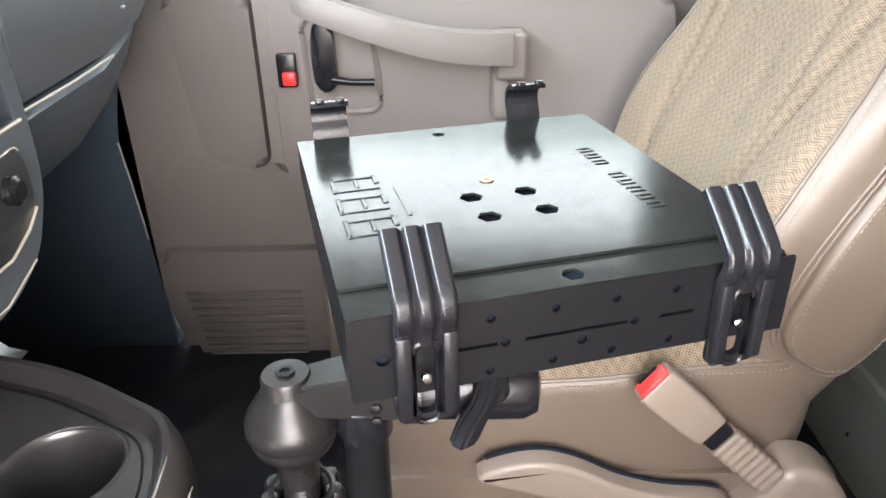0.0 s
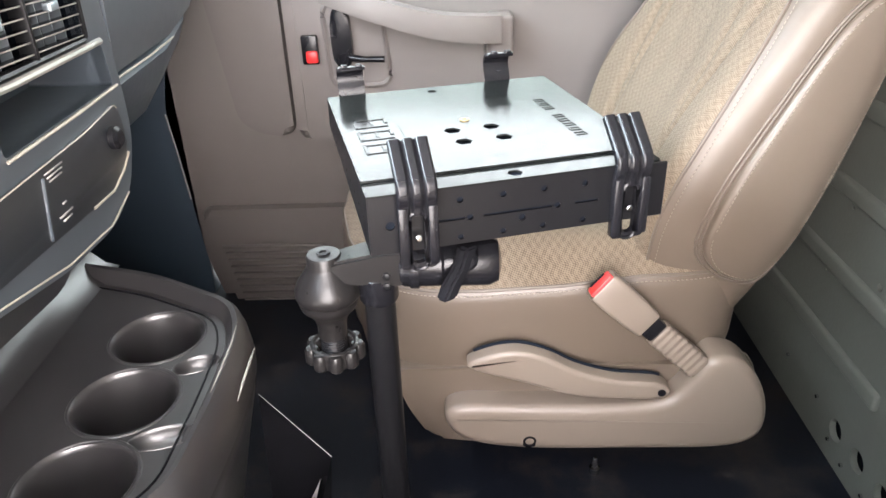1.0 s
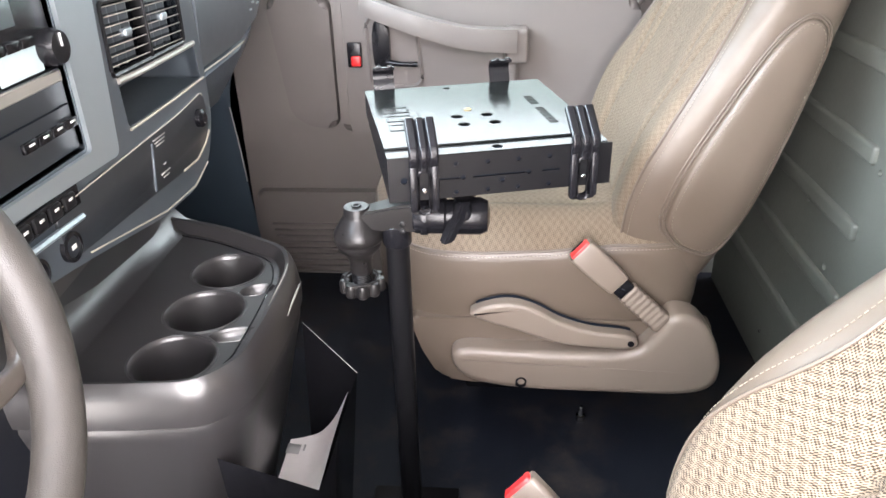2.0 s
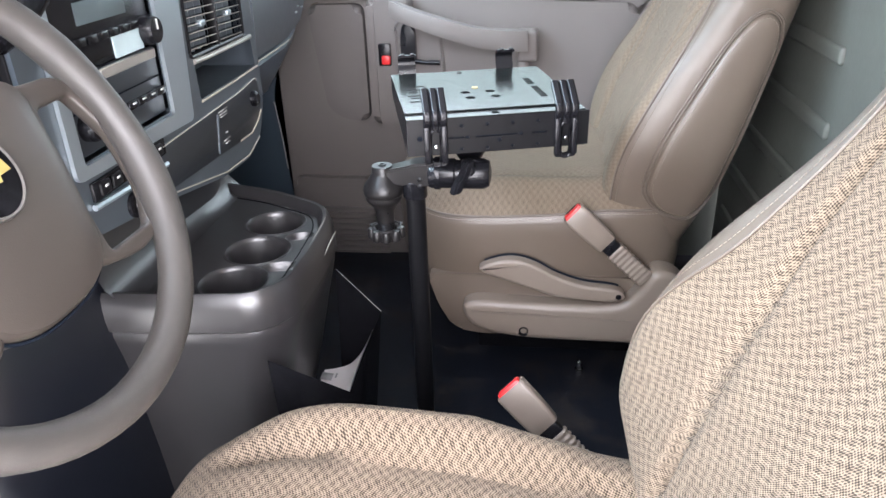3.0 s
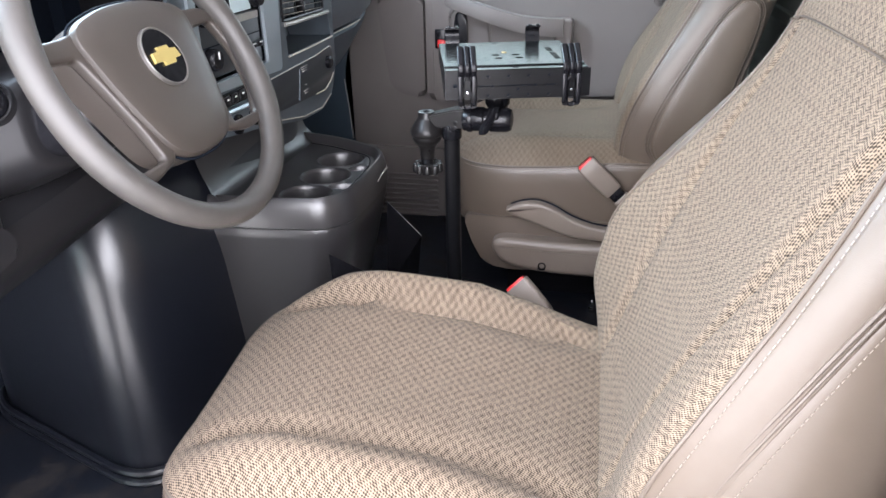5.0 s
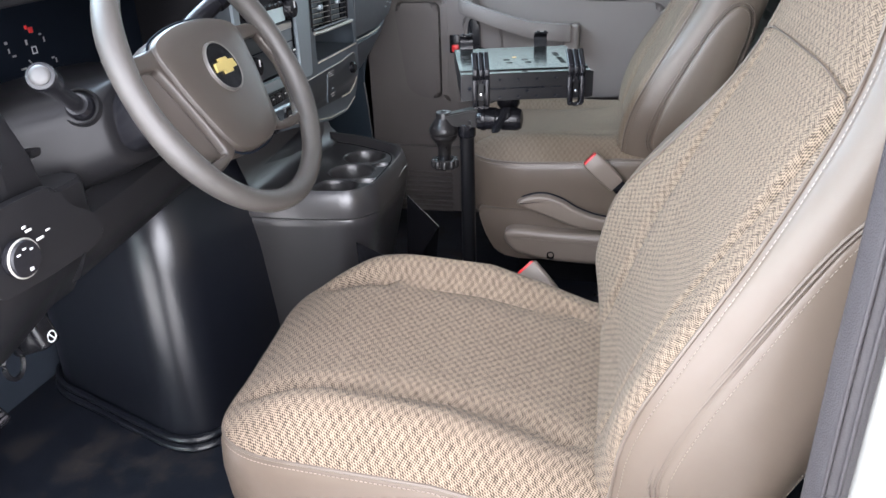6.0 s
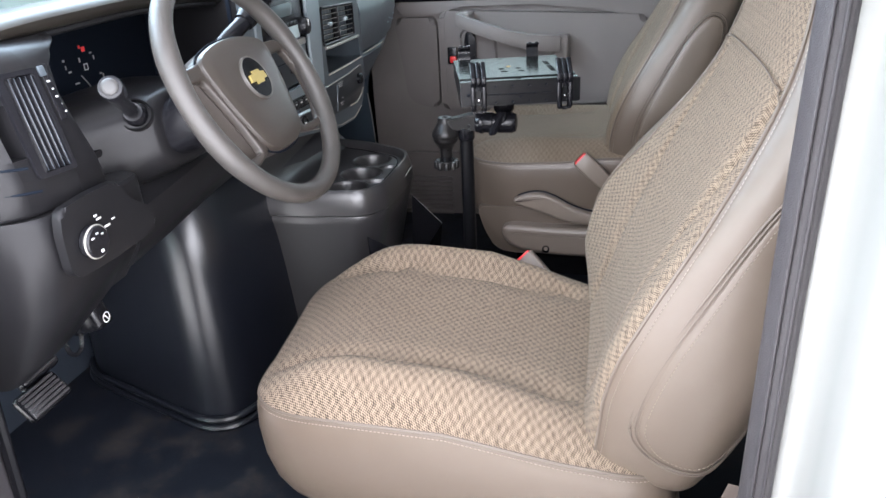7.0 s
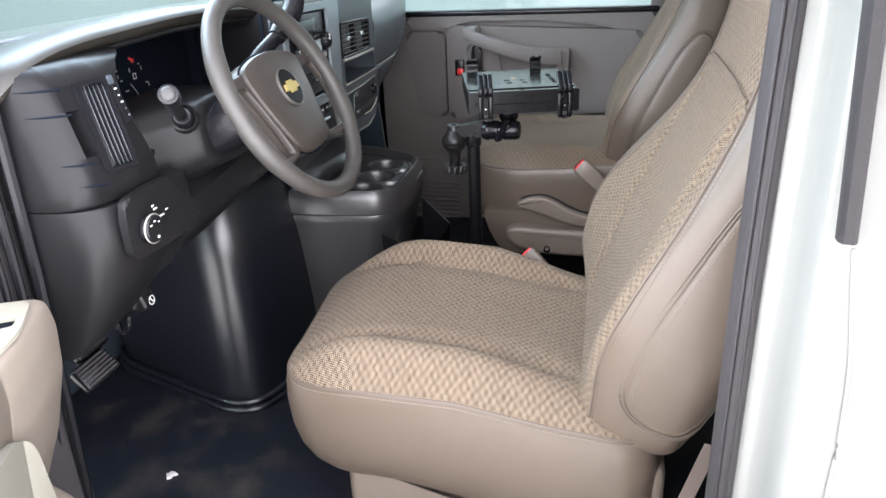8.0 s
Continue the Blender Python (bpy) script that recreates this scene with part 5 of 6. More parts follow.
# ---- steering wheel and column ----
def steering_wheel():
    ob = thing("steering_wheel", "worn dark taupe steering wheel with a gold badge", "steering wheel", (-0.277, -0.293, 0.848))
    zx = Vector((0.89, 0, 0.456))
    ob.rotation_euler = Matrix(((0, -zx.z, zx.x), (1, 0, 0), (0, zx.x, zx.z))).to_euler()
    R = 0.1955
    ring = []
    for i in range(72):
        a = 2 * math.pi * i / 72
        ring.append((R * math.cos(a), R * math.sin(a) * 0.985, 0.012))
    rings = []
    for i, p in enumerate(ring):
        a = 2 * math.pi * i / 72
        fat = 0.0160 + 0.0016 * (bell(math.degrees(a), 200, 14) + bell(math.degrees(a), 340, 14) + bell(math.degrees(a), 25, 12) + bell(math.degrees(a), 155, 12))
        o = Vector((math.cos(a), math.sin(a), 0))
        rings.append([Vector(p) + o * fat * math.cos(2 * math.pi * j / 18) + Vector((0, 0, fat * 1.05 * math.sin(2 * math.pi * j / 18))) for j in range(18)])
    part("rim", loft(rings, wrap=True), WHEEL, ob, "worn grained rim")
    out = smooth_line([(x, y, 0) for x, y in ((-0.108, 0.066), (-0.060, 0.084), (0.0, 0.089), (0.060, 0.084), (0.108, 0.066), (0.106, 0.020), (0.090, -0.040), (0.070, -0.088), (0.040, -0.106), (0.0, -0.110), (-0.040, -0.106), (-0.070, -0.088), (-0.090, -0.040), (-0.106, 0.020))], 6, True)
    pad = loft([[(p.x * k, p.y * k, z) for p in out] for k, z in ((0.94, -0.050), (0.985, -0.030), (1.0, -0.004), (0.99, 0.006), (0.965, 0.0115), (0.90, 0.0145), (0.75, 0.0165), (0.5, 0.0180), (0.15, 0.0185))])
    hub = part("airbag_cover", pad, HUB, ob, "smooth dark taupe cover")
    part("cover_seam", tube([(p.x * 1.012, p.y * 1.012, 0.0015) for p in out], 0.0016, 6, True), PIT, hub)
    for sx in (1, -1):
        wing = corners([(0.070, 0.074, 0), (0.120, 0.064, 0), (0.160, 0.064, 0), (0.188, 0.048, 0), (0.196, 0.0, 0), (0.186, -0.060, 0), (0.162, -0.108, 0), (0.118, -0.112, 0), (0.060, -0.098, 0), (0.060, 0.0, 0)], 0.018, 5)
        gap = corners([(0.119, 0.040, 0), (0.168, 0.042, 0), (0.186, -0.006, 0), (0.178, -0.064, 0), (0.152, -0.096, 0), (0.084, -0.094, 0), (0.092, -0.050, 0), (0.106, 0.0, 0)], 0.007, 4)
        bm = plate([(p.x * sx, p.y) for p in wing], [[(p.x * sx, p.y) for p in gap]], 0.016, Matrix.Translation((0, 0, -0.010)))
        bmesh.ops.recalc_face_normals(bm, faces=bm.faces)
        sharp = [e for e in bm.edges if len(e.link_faces) == 2 and e.calc_face_angle(0.0) > 1.0]
        bmesh.ops.bevel(bm, geom=sharp, offset=0.0045, segments=3, profile=0.5, affect="EDGES")
        part("spoke", bm, HUB, ob)
    part("back_shroud", lathe([(0.075, -0.045), (0.085, -0.030), (0.085, -0.020), (0.02, -0.018)], 32), DASH, ob)
    badge = part("badge_rim", lathe([(0.0335, 0.018), (0.0345, 0.0205), (0.0360, 0.0212), (0.0372, 0.0200), (0.0378, 0.014)], 48, Matrix.Translation((0, 0.012, 0.002))), plain("dull_chrome", (0.17, 0.16, 0.15), 0.28, 0.6), ob, "dull chrome ring")
    part("badge_field", lathe([(0.0, 0.0200), (0.0345, 0.0200)], 40, Matrix.Translation((0, 0.012, 0.002))), SOOT, badge)
    tie = [(-0.028, -0.006), (-0.010, -0.006), (-0.010, -0.0115), (0.012, -0.0115), (0.012, -0.006), (0.027, -0.006), (0.0245, 0.006), (0.011, 0.006), (0.011, 0.0115), (-0.011, 0.0115), (-0.011, 0.006), (-0.0255, 0.006)]
    part("badge_cross", prism(tie, 0.003, Matrix.Translation((0, 0.012, 0.0222)), 0.0008, 1), GOLD, badge, "gold cross-shaped badge")
    part("pad_mark", box((0.018, 0.003, 0.0006), (0.0, -0.062, 0.0158), 0, 1), GREY_MARK, hub)


steering_wheel()


def column():
    ob = thing("steering_column", "dark plastic steering column shroud with indicator stalk and gear lever", "steering column", (-0.30, -0.293, 0.835))
    p0 = Vector((-0.30, -0.293, 0.835))
    rings = []
    for x, cy, cz, hw, hh in ((-0.395, -0.293, 0.797, 0.085, 0.052), (-0.398, -0.293, 0.797, 0.097, 0.060), (-0.403, -0.293, 0.796, 0.1035, 0.0645), (-0.412, -0.295, 0.794, 0.1085, 0.067), (-0.430, -0.299, 0.790, 0.119, 0.071), (-0.455, -0.306, 0.784, 0.140, 0.077), (-0.480, -0.312, 0.778, 0.168, 0.083),
                              (-0.510, -0.318, 0.772, 0.200, 0.088), (-0.560, -0.320, 0.765, 0.225, 0.092)):
        rings.append([Vector((x - 0.10 * hh * math.sin(a), cy + hw * sgn_pow(math.cos(a), 0.62), cz + hh * sgn_pow(math.sin(a), 0.62))) - p0 for a in [2 * math.pi * i / 44 for i in range(44)]])
    part("shroud", loft(rings), DASH, ob, "smooth dark column cowl")
    collar = []
    for x, hw, hh in ((-0.300, 0.050, 0.050), (-0.315, 0.068, 0.054), (-0.345, 0.080, 0.055), (-0.400, 0.086, 0.054)):
        collar.append([Vector((x, -0.293 + hw * sgn_pow(math.cos(a), 0.7), 0.797 - (x + 0.40) * -0.45 + hh * sgn_pow(math.sin(a), 0.7))) - p0 for a in [2 * math.pi * i / 36 for i in range(36)]])
    part("collar", loft(collar), SOOT, ob, "black column collar")
    way = Vector((0.055, -0.125, 0.068)).normalized()
    root, tip = Vector((-0.424, -0.404, 0.833)), Vector((-0.362, -0.529, 0.901))
    turn = way.to_track_quat("Z", "Y").to_matrix().to_4x4()
    at = Matrix.Translation(root - p0) @ turn
    part("stalk_boss", lathe([(0.027, -0.030), (0.0265, 0.0), (0.0250, 0.003), (0.0232, 0.002), (0.0222, -0.008), (0.0, -0.008)], 32, at), DASH, ob)
    part("stalk_boot", lathe([(0.0195, -0.010), (0.0190, 0.004), (0.0165, 0.012), (0.0145, 0.016), (0.0, 0.016)], 28, at), SOOT, ob)
    part("indicator_stalk", tube([root + way * 0.01 - p0, root + way * 0.06 - p0, root + way * 0.11 - p0, tip - way * 0.004 - p0], [0.0115, 0.0105, 0.0120, 0.0150], 18), SOOT, ob)
    grip = part("stalk_grip", lathe([(0.0155, -0.030), (0.0168, -0.012), (0.0170, -0.004), (0.0160, 0.0), (0.0130, 0.001), (0.0, 0.001)], 30, Matrix.Translation(tip - p0) @ turn), SOOT, ob)
    part("stalk_end", lathe([(0.0118, 0.0), (0.0118, 0.003), (0.0100, 0.0052), (0.006, 0.0062), (0.0, 0.0064)], 28, Matrix.Translation(tip - p0) @ turn), plain("stalk_cap", (0.045, 0.044, 0.043), 0.4), grip, "grey stalk button")
    part("screw", lathe([(0.003, 0.0), (0.003, 0.001), (0.0, 0.0012)], 12, Matrix.Translation(Vector((-0.399, -0.358, 0.745)) - p0) @ Matrix.Rotation(radians(90), 4, "Y")), BRIGHT, ob)
    lever = [Vector(p) - p0 for p in ((-0.405, -0.20, 0.870), (-0.385, -0.165, 0.905), (-0.365, -0.115, 0.935), (-0.350, -0.060, 0.975), (-0.345, -0.035, 1.02))]
    gear = part("gear_lever", tube(smooth_line(lever, 4), 0.0150, 14), SOOT, ob)
    part("lever_knob", tube(smooth_line([Vector(p) - p0 for p in ((-0.365, -0.115, 0.935), (-0.350, -0.060, 0.975), (-0.345, -0.035, 1.02))], 4), [0.018, 0.0205, 0.0215, 0.022, 0.022, 0.022, 0.0215, 0.021, 0.016], 16), SOOT, gear)
    for k in range(3):
        part("mark", box((0.002, 0.005, 0.0025), Vector((-0.340, -0.105 + k * 0.012, 0.950 + k * 0.004)) - p0, 0, 1), INK, gear)


column()

# ---- pedals ----
for i, (at, sz, label) in enumerate((((-0.645, -0.530, 0.430), (0.026, 0.076, 0.056), "black ribbed rubber parking brake pedal"), ((-0.612, -0.556, 0.386), (0.026, 0.080, 0.052), "black ribbed rubber brake pedal"))):
    ob = thing("pedal", label, "pedal", at, "foot pedals")
    tilt = Matrix.Rotation(radians(-22), 4, "Z") @ Matrix.Rotation(radians(-42), 4, "Y") @ Matrix.Rotation(radians(14), 4, "X")
    part("pad", box(sz, (0, 0, 0), 0.008, 3, tilt), SOOT, ob)
    for k in range(6):
        part("rib", box((0.006, sz[1] * 0.86, 0.005), tilt @ Vector((sz[0] / 2 + 0.001, 0, -sz[2] * 0.36 + k * sz[2] * 0.144)), 0.0015, 1, tilt), SEAL, ob)
    part("arm", tube([(-0.01, 0, 0), (-0.08, 0.01, 0.05), (-0.14, 0.01, 0.20), (-0.15, 0.01, 0.30)], 0.010, 8), SOOT, ob)


# ---- engine cover and console ----
def cover_ring(z, inset, grow=0.0):
    pts = [(-1.08, 0.025), (-0.540, -0.170), (-0.470, 0.12), (-0.455, 0.62), (-0.58, 0.80), (-1.08, 0.80)]
    c = Vector((-0.95, 0.32, 0))
    out = []
    for p in corners([(x, y, 0) for x, y in pts], 0.125, 10):
        d = p - c
        k = 1 - inset / max(d.length, 0.01) + grow / max(d.length, 0.01)
        out.append((c.x + d.x * k, c.y + d.y * k, z))
    return out


cover = thing("engine_cover", "black grained engine cover between the footwells", "engine cover")
part("cover", loft([cover_ring(0.0, 0.0), cover_ring(0.025, 0.002), cover_ring(0.20, 0.008), cover_ring(0.40, 0.020), cover_ring(0.54, 0.036), cover_ring(0.58, 0.075), cover_ring(0.59, 0.16)]), COVER, cover)
for z, g in ((0.010, 0.014), (0.030, 0.008)):
    part("base_rib", tube(cover_ring(z, 0.0, g)[4:-4], 0.0085, 8), COVER, cover)

TOP = [(-0.66, 0.135), (-0.40, 0.138), (-0.268, 0.150), (-0.228, 0.200), (-0.222, 0.330), (-0.226, 0.440), (-0.250, 0.505), (-0.377, 0.580), (-0.53, 0.625), (-0.66, 0.635)]


def console_ring(z, grow, rear=0.0):
    pts = corners([(x, y, 0) for x, y in TOP], 0.045, 5)
    c = Vector((-0.50, 0.37, 0))
    out = []
    for p in pts:
        d = p - c
        k = (d.length + grow) / d.length
        out.append((c.x + d.x * k + rear * max(0.0, d.x), c.y + d.y * k, z))
    return out


console = thing("cup_holder_console", "dark brown plastic console with three cup holders", "console")
CUPS = [(-0.336, 0.455, 0.054), (-0.330, 0.338, 0.0555), (-0.330, 0.222, 0.0545)]
inner = console_ring(0, -0.022)
NOTCHES = [(-0.268, 0.280, 0.034, 0.016, 0.30), (-0.272, 0.398, 0.026, 0.015, 0.45)]


def notch_ring(cx, cy, a, b, turn, k, z):
    """A level of the finger hollow beside a well, long towards the rim."""
    return [(cx + k * (a * math.cos(t) * math.cos(turn) - b * math.sin(t) * math.sin(turn)), cy + k * (a * math.cos(t) * math.sin(turn) + b * math.sin(t) * math.cos(turn)), z) for t in [2 * math.pi * i / 28 for i in range(28)]]


well_holes = [[(cx + r * math.cos(a), cy + r * 0.97 * math.sin(a)) for a in [2 * math.pi * i / 40 for i in range(40)]] for cx, cy, r in CUPS]
deck = plate([(x, y) for x, y, _ in inner], well_holes + [[(x, y) for x, y, _ in notch_ring(*q, 1.0, 0)] for q in NOTCHES], 0.004, Matrix.Translation((0, 0, 0.490)))
part("deck", deck, CONSOLE, console)
for cx, cy, r in CUPS:
    m = Matrix.Translation((cx, cy, 0))
    cup = part("cup_well", lathe([(r + 0.0045, 0.4938), (r + 0.0030, 0.4952), (r + 0.0005, 0.4950), (r - 0.0020, 0.4925), (r - 0.0035, 0.487), (r - 0.008, 0.455), (r - 0.014, 0.400), (r - 0.020, 0.392), (0.0, 0.392)], 40, m, None, False), CONSOLE, console)
rim = loft([console_ring(0.4925, -0.026), console_ring(0.4935, -0.020), console_ring(0.502, -0.0155), console_ring(0.5125, -0.010), console_ring(0.5135, -0.004), console_ring(0.506, 0.002), console_ring(0.490, 0.007), console_ring(0.468, 0.010),
            console_ring(0.452, 0.010), console_ring(0.447, 0.004)], True, (False, False))
part("rim", rim, CONSOLE, console, "worn rounded rim")
part("body", loft([console_ring(0.449, 0.003), console_ring(0.440, 0.006), console_ring(0.425, 0.004), console_ring(0.36, -0.004, -0.03), console_ring(0.25, -0.010, -0.10), console_ring(0.10, -0.016, -0.22), console_ring(0.012, -0.02, -0.28)], True, (False, True)), CONSOLE, console)
# sweep up to the dash and the scoops beside the wells
sweep = loft([[(x, y, z) for y in (0.135, 0.16, 0.20, 0.38, 0.55, 0.60, 0.635)] for x, z in ((-0.455, 0.4945), (-0.475, 0.500), (-0.495, 0.520), (-0.510, 0.560), (-0.525, 0.61))], False)
part("back_sweep", sweep, CONSOLE, console)
for q in NOTCHES:
    part("finger_notch", loft([notch_ring(*q, k, z) for k, z in ((1.08, 0.4936), (1.04, 0.4948), (0.99, 0.4940), (0.93, 0.4905), (0.80, 0.4850), (0.55, 0.4800), (0.25, 0.4780))], True, (False, True)), CONSOLE, console)
part("deck_groove", tube([(x, y, 0.4942) for x, y, _ in console_ring(0, -0.030)], 0.0014, 6, True), SOOT, console)
# two tapering bright tubes paint the gold highlight on the rim
part("rim_glint", tube([(-0.2305, 0.325, 0.5128), (-0.2305, 0.36, 0.5133), (-0.2315, 0.41, 0.5133), (-0.2360, 0.455, 0.5128)], [0.0004, 0.0012, 0.0012, 0.0004], 6), BRIGHT, console)
part("rim_glint", tube([(-0.2120, 0.345, 0.484), (-0.2115, 0.37, 0.490), (-0.2125, 0.41, 0.491), (-0.2150, 0.438, 0.487)], [0.0005, 0.0016, 0.0016, 0.0005], 6), BRIGHT, console)

# map pocket behind the console with a sheet of paper
bin_ob = thing("map_pocket", "thin black plastic map pocket on the console's rear", "pocket")
b_top = [(-0.262, 0.150, 0.395), (-0.139, 0.165, 0.330), (-0.137, 0.420, 0.327), (-0.233, 0.470, 0.390)]
b_low = [(-0.262, 0.180, 0.03), (-0.165, 0.190, 0.03), (-0.165, 0.400, 0.03), (-0.240, 0.440, 0.03)]
pocket_bm = bmesh.new()
for i in range(3):
    loft([[Vector(b_top[i]), Vector(b_top[i + 1])], [Vector(b_low[i]), Vector(b_low[i + 1])]], False, bm=pocket_bm)
bmesh.ops.solidify(pocket_bm, geom=list(pocket_bm.faces), thickness=0.003)
part("pocket_wall", pocket_bm, SOOT, bin_ob)
part("pocket_base", box((0.09, 0.23, 0.01), (-0.205, 0.30, 0.03), 0.002), SOOT, bin_ob)
part("pocket_rim", tube(b_top[2:], 0.0006, 6), GREY_MARK, bin_ob, "thin pale rim line")
far_edge = [(-0.156, 0.424, 0.285), (-0.180, 0.421, 0.236), (-0.205, 0.414, 0.207), (-0.232, 0.407, 0.199), (-0.258, 0.404, 0.195)]
rows = []
for slide_y, up in ((0.0, 0.0), (0.07, 0.010), (0.14, 0.018), (0.20, 0.020)):
    rows.append(smooth_line([(x + 0.03 * slide_y, y - slide_y, z + (up if z > 0.25 else 0.0)) for x, y, z in far_edge], 6))
page = loft(rows, False)
bmesh.ops.solidify(page, geom=list(page.faces), thickness=0.0006)
sheet = solo("paper_sheet", page, PAPER, "white printed sheet slumped in the map pocket", "paper")
for x, y, w, d in ((-0.246, 0.377, 0.022, 0.022), (-0.226, 0.380, 0.007, 0.014)):
    part("print_block", box((w, d, 0.0008), (x, y, 0.1995), 0, 1, Matrix.Rotation(radians(8), 4, "Y")), GREY_MARK, sheet)

# ---- passenger door ----
door = thing("door_1", "closed taupe plastic passenger door with crank window", "door", kind="structure")


def skin(outline, depth, y, mat, name, bevel=0.008, parent=None, label=""):
    """A raised field on the door, drawn in x and z, standing depth proud of y towards the cab."""
    ob = part(name, prism([(p[0], p[1]) for p in outline], depth, xz((0, y, 0)), bevel, 4), mat, parent or door, label)
    flat = max(ob.data.polygons, key=lambda f: f.area if f.normal.y < 0 else 0.0)
    rim = set(flat.edge_keys)
    for e in ob.data.edges:
        if e.key in rim:
            e.use_edge_sharp = True
    return ob


skin(corners([(-0.640, 0.500, 0), (-0.610, 0.10, 0), (-0.56, -0.10, 0), (0.48, -0.10, 0), (0.52, 0.40, 0), (0.50, 0.845, 0), (-0.56, 0.845, 0)], 0.03), 0.05, 1.405, TAUPE, "trim_panel", 0.006)
# pale tube painting the bright highlight down the trim's front edge
part("front_edge_glint", tube([(-0.6405, 1.354, 0.490), (-0.631, 1.353, 0.40), (-0.622, 1.352, 0.275)], 0.0020, 6), GREY_MARK, door, "pale highlight painted along the trim edge")
# upper field with its arched line, crank field and armrest field
skin(corners([(-0.49, 0.835, 0), (-0.49, 0.790, 0), (-0.34, 0.785, 0), (-0.24, 0.812, 0), (0.02, 0.812, 0), (0.25, 0.790, 0), (0.43, 0.745, 0), (0.46, 0.835, 0)], 0.02), 0.035, 1.360, TAUPE, "upper_field", 0.010)
pk = corners([(-0.500, 0.775, 0), (-0.338, 0.775, 0), (-0.338, 0.436, 0), (-0.420, 0.448, 0), (-0.462, 0.480, 0)], 0.03)
skin(pk, 0.036, 1.360, TAUPE_DARK, "front_field", 0.017)
# dark tube at the field's foot, a painted contact shadow in piping colour
part("field_contact_shade", tube([(-0.397 + (p.x + 0.397) * 1.015, 1.3555, 0.61 + (p.y - 0.61) * 1.008) for p in [q for q in pk if q.y < 0.6 and q.x < -0.36] + [q for q in pk if q.y > 0.7 and q.x < -0.45]], 0.0028, 8), PIPING, door)
skin(corners([(-0.326, 0.800, 0), (0.42, 0.770, 0), (0.44, 0.62, 0), (0.42, 0.47, 0), (-0.326, 0.43, 0)], 0.03), 0.050, 1.360, TAUPE, "arm_field", 0.022)
skin(corners([(-0.600, 0.255, 0), (-0.30, 0.255, 0), (0.46, 0.27, 0), (0.44, -0.07, 0), (-0.53, -0.07, 0)], 0.03), 0.034, 1.360, TAUPE, "lower_field", 0.014)
for i in range(13):
    z = 0.155 - i * 0.0195
    part("louvre", box((0.255 - 0.004 * i, 0.014, 0.0085), (-0.430 + 0.002 * i, 1.324, z), 0.003, 2), TAUPE_DARK, door)
# grab handle sloping down to the rear
gh = smooth_line([(-0.235, 1.205, 0.782), (-0.20, 1.190, 0.768), (-0.10, 1.180, 0.735), (0.0, 1.195, 0.705), (0.08, 1.210, 0.694), (0.128, 1.225, 0.690)], 5)
rows = []
for i, p in enumerate(gh):
    w = 0.021 + 0.006 * ease(i, 0, len(gh))
    rows.append([p + Vector((0, dy, dz)) for dy, dz in ((-0.018, -w), (0.020, -w), (0.024, 0), (0.020, w), (-0.018, w), (-0.024, 0))])
handle = part("grab_handle", loft(rows), TAUPE, door, "long taupe grab handle")
part("handle_end", box((0.055, 0.075, 0.080), (0.128, 1.262, 0.672), 0.010, 3), TAUPE, handle)
part("handle_end", box((0.05, 0.11, 0.05), (-0.215, 1.265, 0.775), 0.012, 3), TAUPE, handle)
part("handle_leg", box((0.035, 0.06, 0.10), (0.115, 1.290, 0.60), 0.012, 3), TAUPE, handle)
# window crank in its dished panel
dish = corners([(-0.245, 0.735, 0), (-0.120, 0.735, 0), (-0.105, 0.560, 0), (-0.235, 0.555, 0)], 0.03)
part("dish_rim", tube([(p.x, 1.309, p.y) for p in dish], 0.006, 6, True), TAUPE, door)
part("door_release", prism([(p.x, p.y) for p in smooth_line([(x, z, 0) for x, z in ((-0.225, 0.710), (-0.205, 0.728), (-0.188, 0.715), (-0.184, 0.66), (-0.186, 0.615), (-0.205, 0.600), (-0.224, 0.62))], 5, True)], 0.022, xz((0, 1.308, 0)), 0.008, 3), SOOT, door, "black door release paddle")
part("crank", tube([(-0.19, 1.285, 0.625), (-0.155, 1.278, 0.622), (-0.115, 1.276, 0.622)], [0.008, 0.006, 0.007], 10), SOOT, door, "black window crank")
part("lock_plate", box((0.036, 0.014, 0.062), (-0.276, 1.303, 0.640), 0.004, 2), SOOT, door, "black lock plate")
part("lock_button", box((0.026, 0.014, 0.026), (-0.272, 1.296, 0.626), 0.005, 2), RED, door, "red lock button")
# window frame and pane
part("window_sill", box((1.02, 0.05, 0.022), (-0.04, 1.345, 0.842), 0.008, 3), SOOT, door)
pane = part("pane", loft([[(-0.53, 1.375, z), (0.45, 1.375, z)] for z in (0.84, 1.36)], False), GLASS, door)
if pane.data.polygons[0].normal.y > 0:
    pane.data.flip_normals()
pane.visible_shadow = False
part("sticker", box((0.13, 0.001, 0.05), (0.33, 1.370, 0.905), 0), PAPER, door, "white paper label")
part("window_post", box((0.06, 0.07, 0.60), (0.47, 1.37, 1.12), 0.01), TAUPE, door)
part("window_post", box((0.05, 0.07, 0.60), (-0.555, 1.37, 1.12), 0.01, 2, Matrix.Rotation(radians(8), 4, "Y")), TAUPE, door)
part("window_head", box((1.05, 0.07, 0.17), (-0.04, 1.37, 1.330), 0.01), TAUPE, door)

# cab sides, firewall and pillars
solo("wall_side", box((0.50, 0.06, 0.95), (-0.86, 1.385, 0.475), 0.004), DASH_LOW_HAZED, "dark lining beside the passenger footwell, lightened blue for haze", "wall", kind="structure")
solo("wall_front", box((0.04, 2.05, 0.93), (-1.11, 0.33, 0.465), 0.004), RUBBER_HAZED, "black padded firewall, lightened blue for haze", "wall", kind="structure")
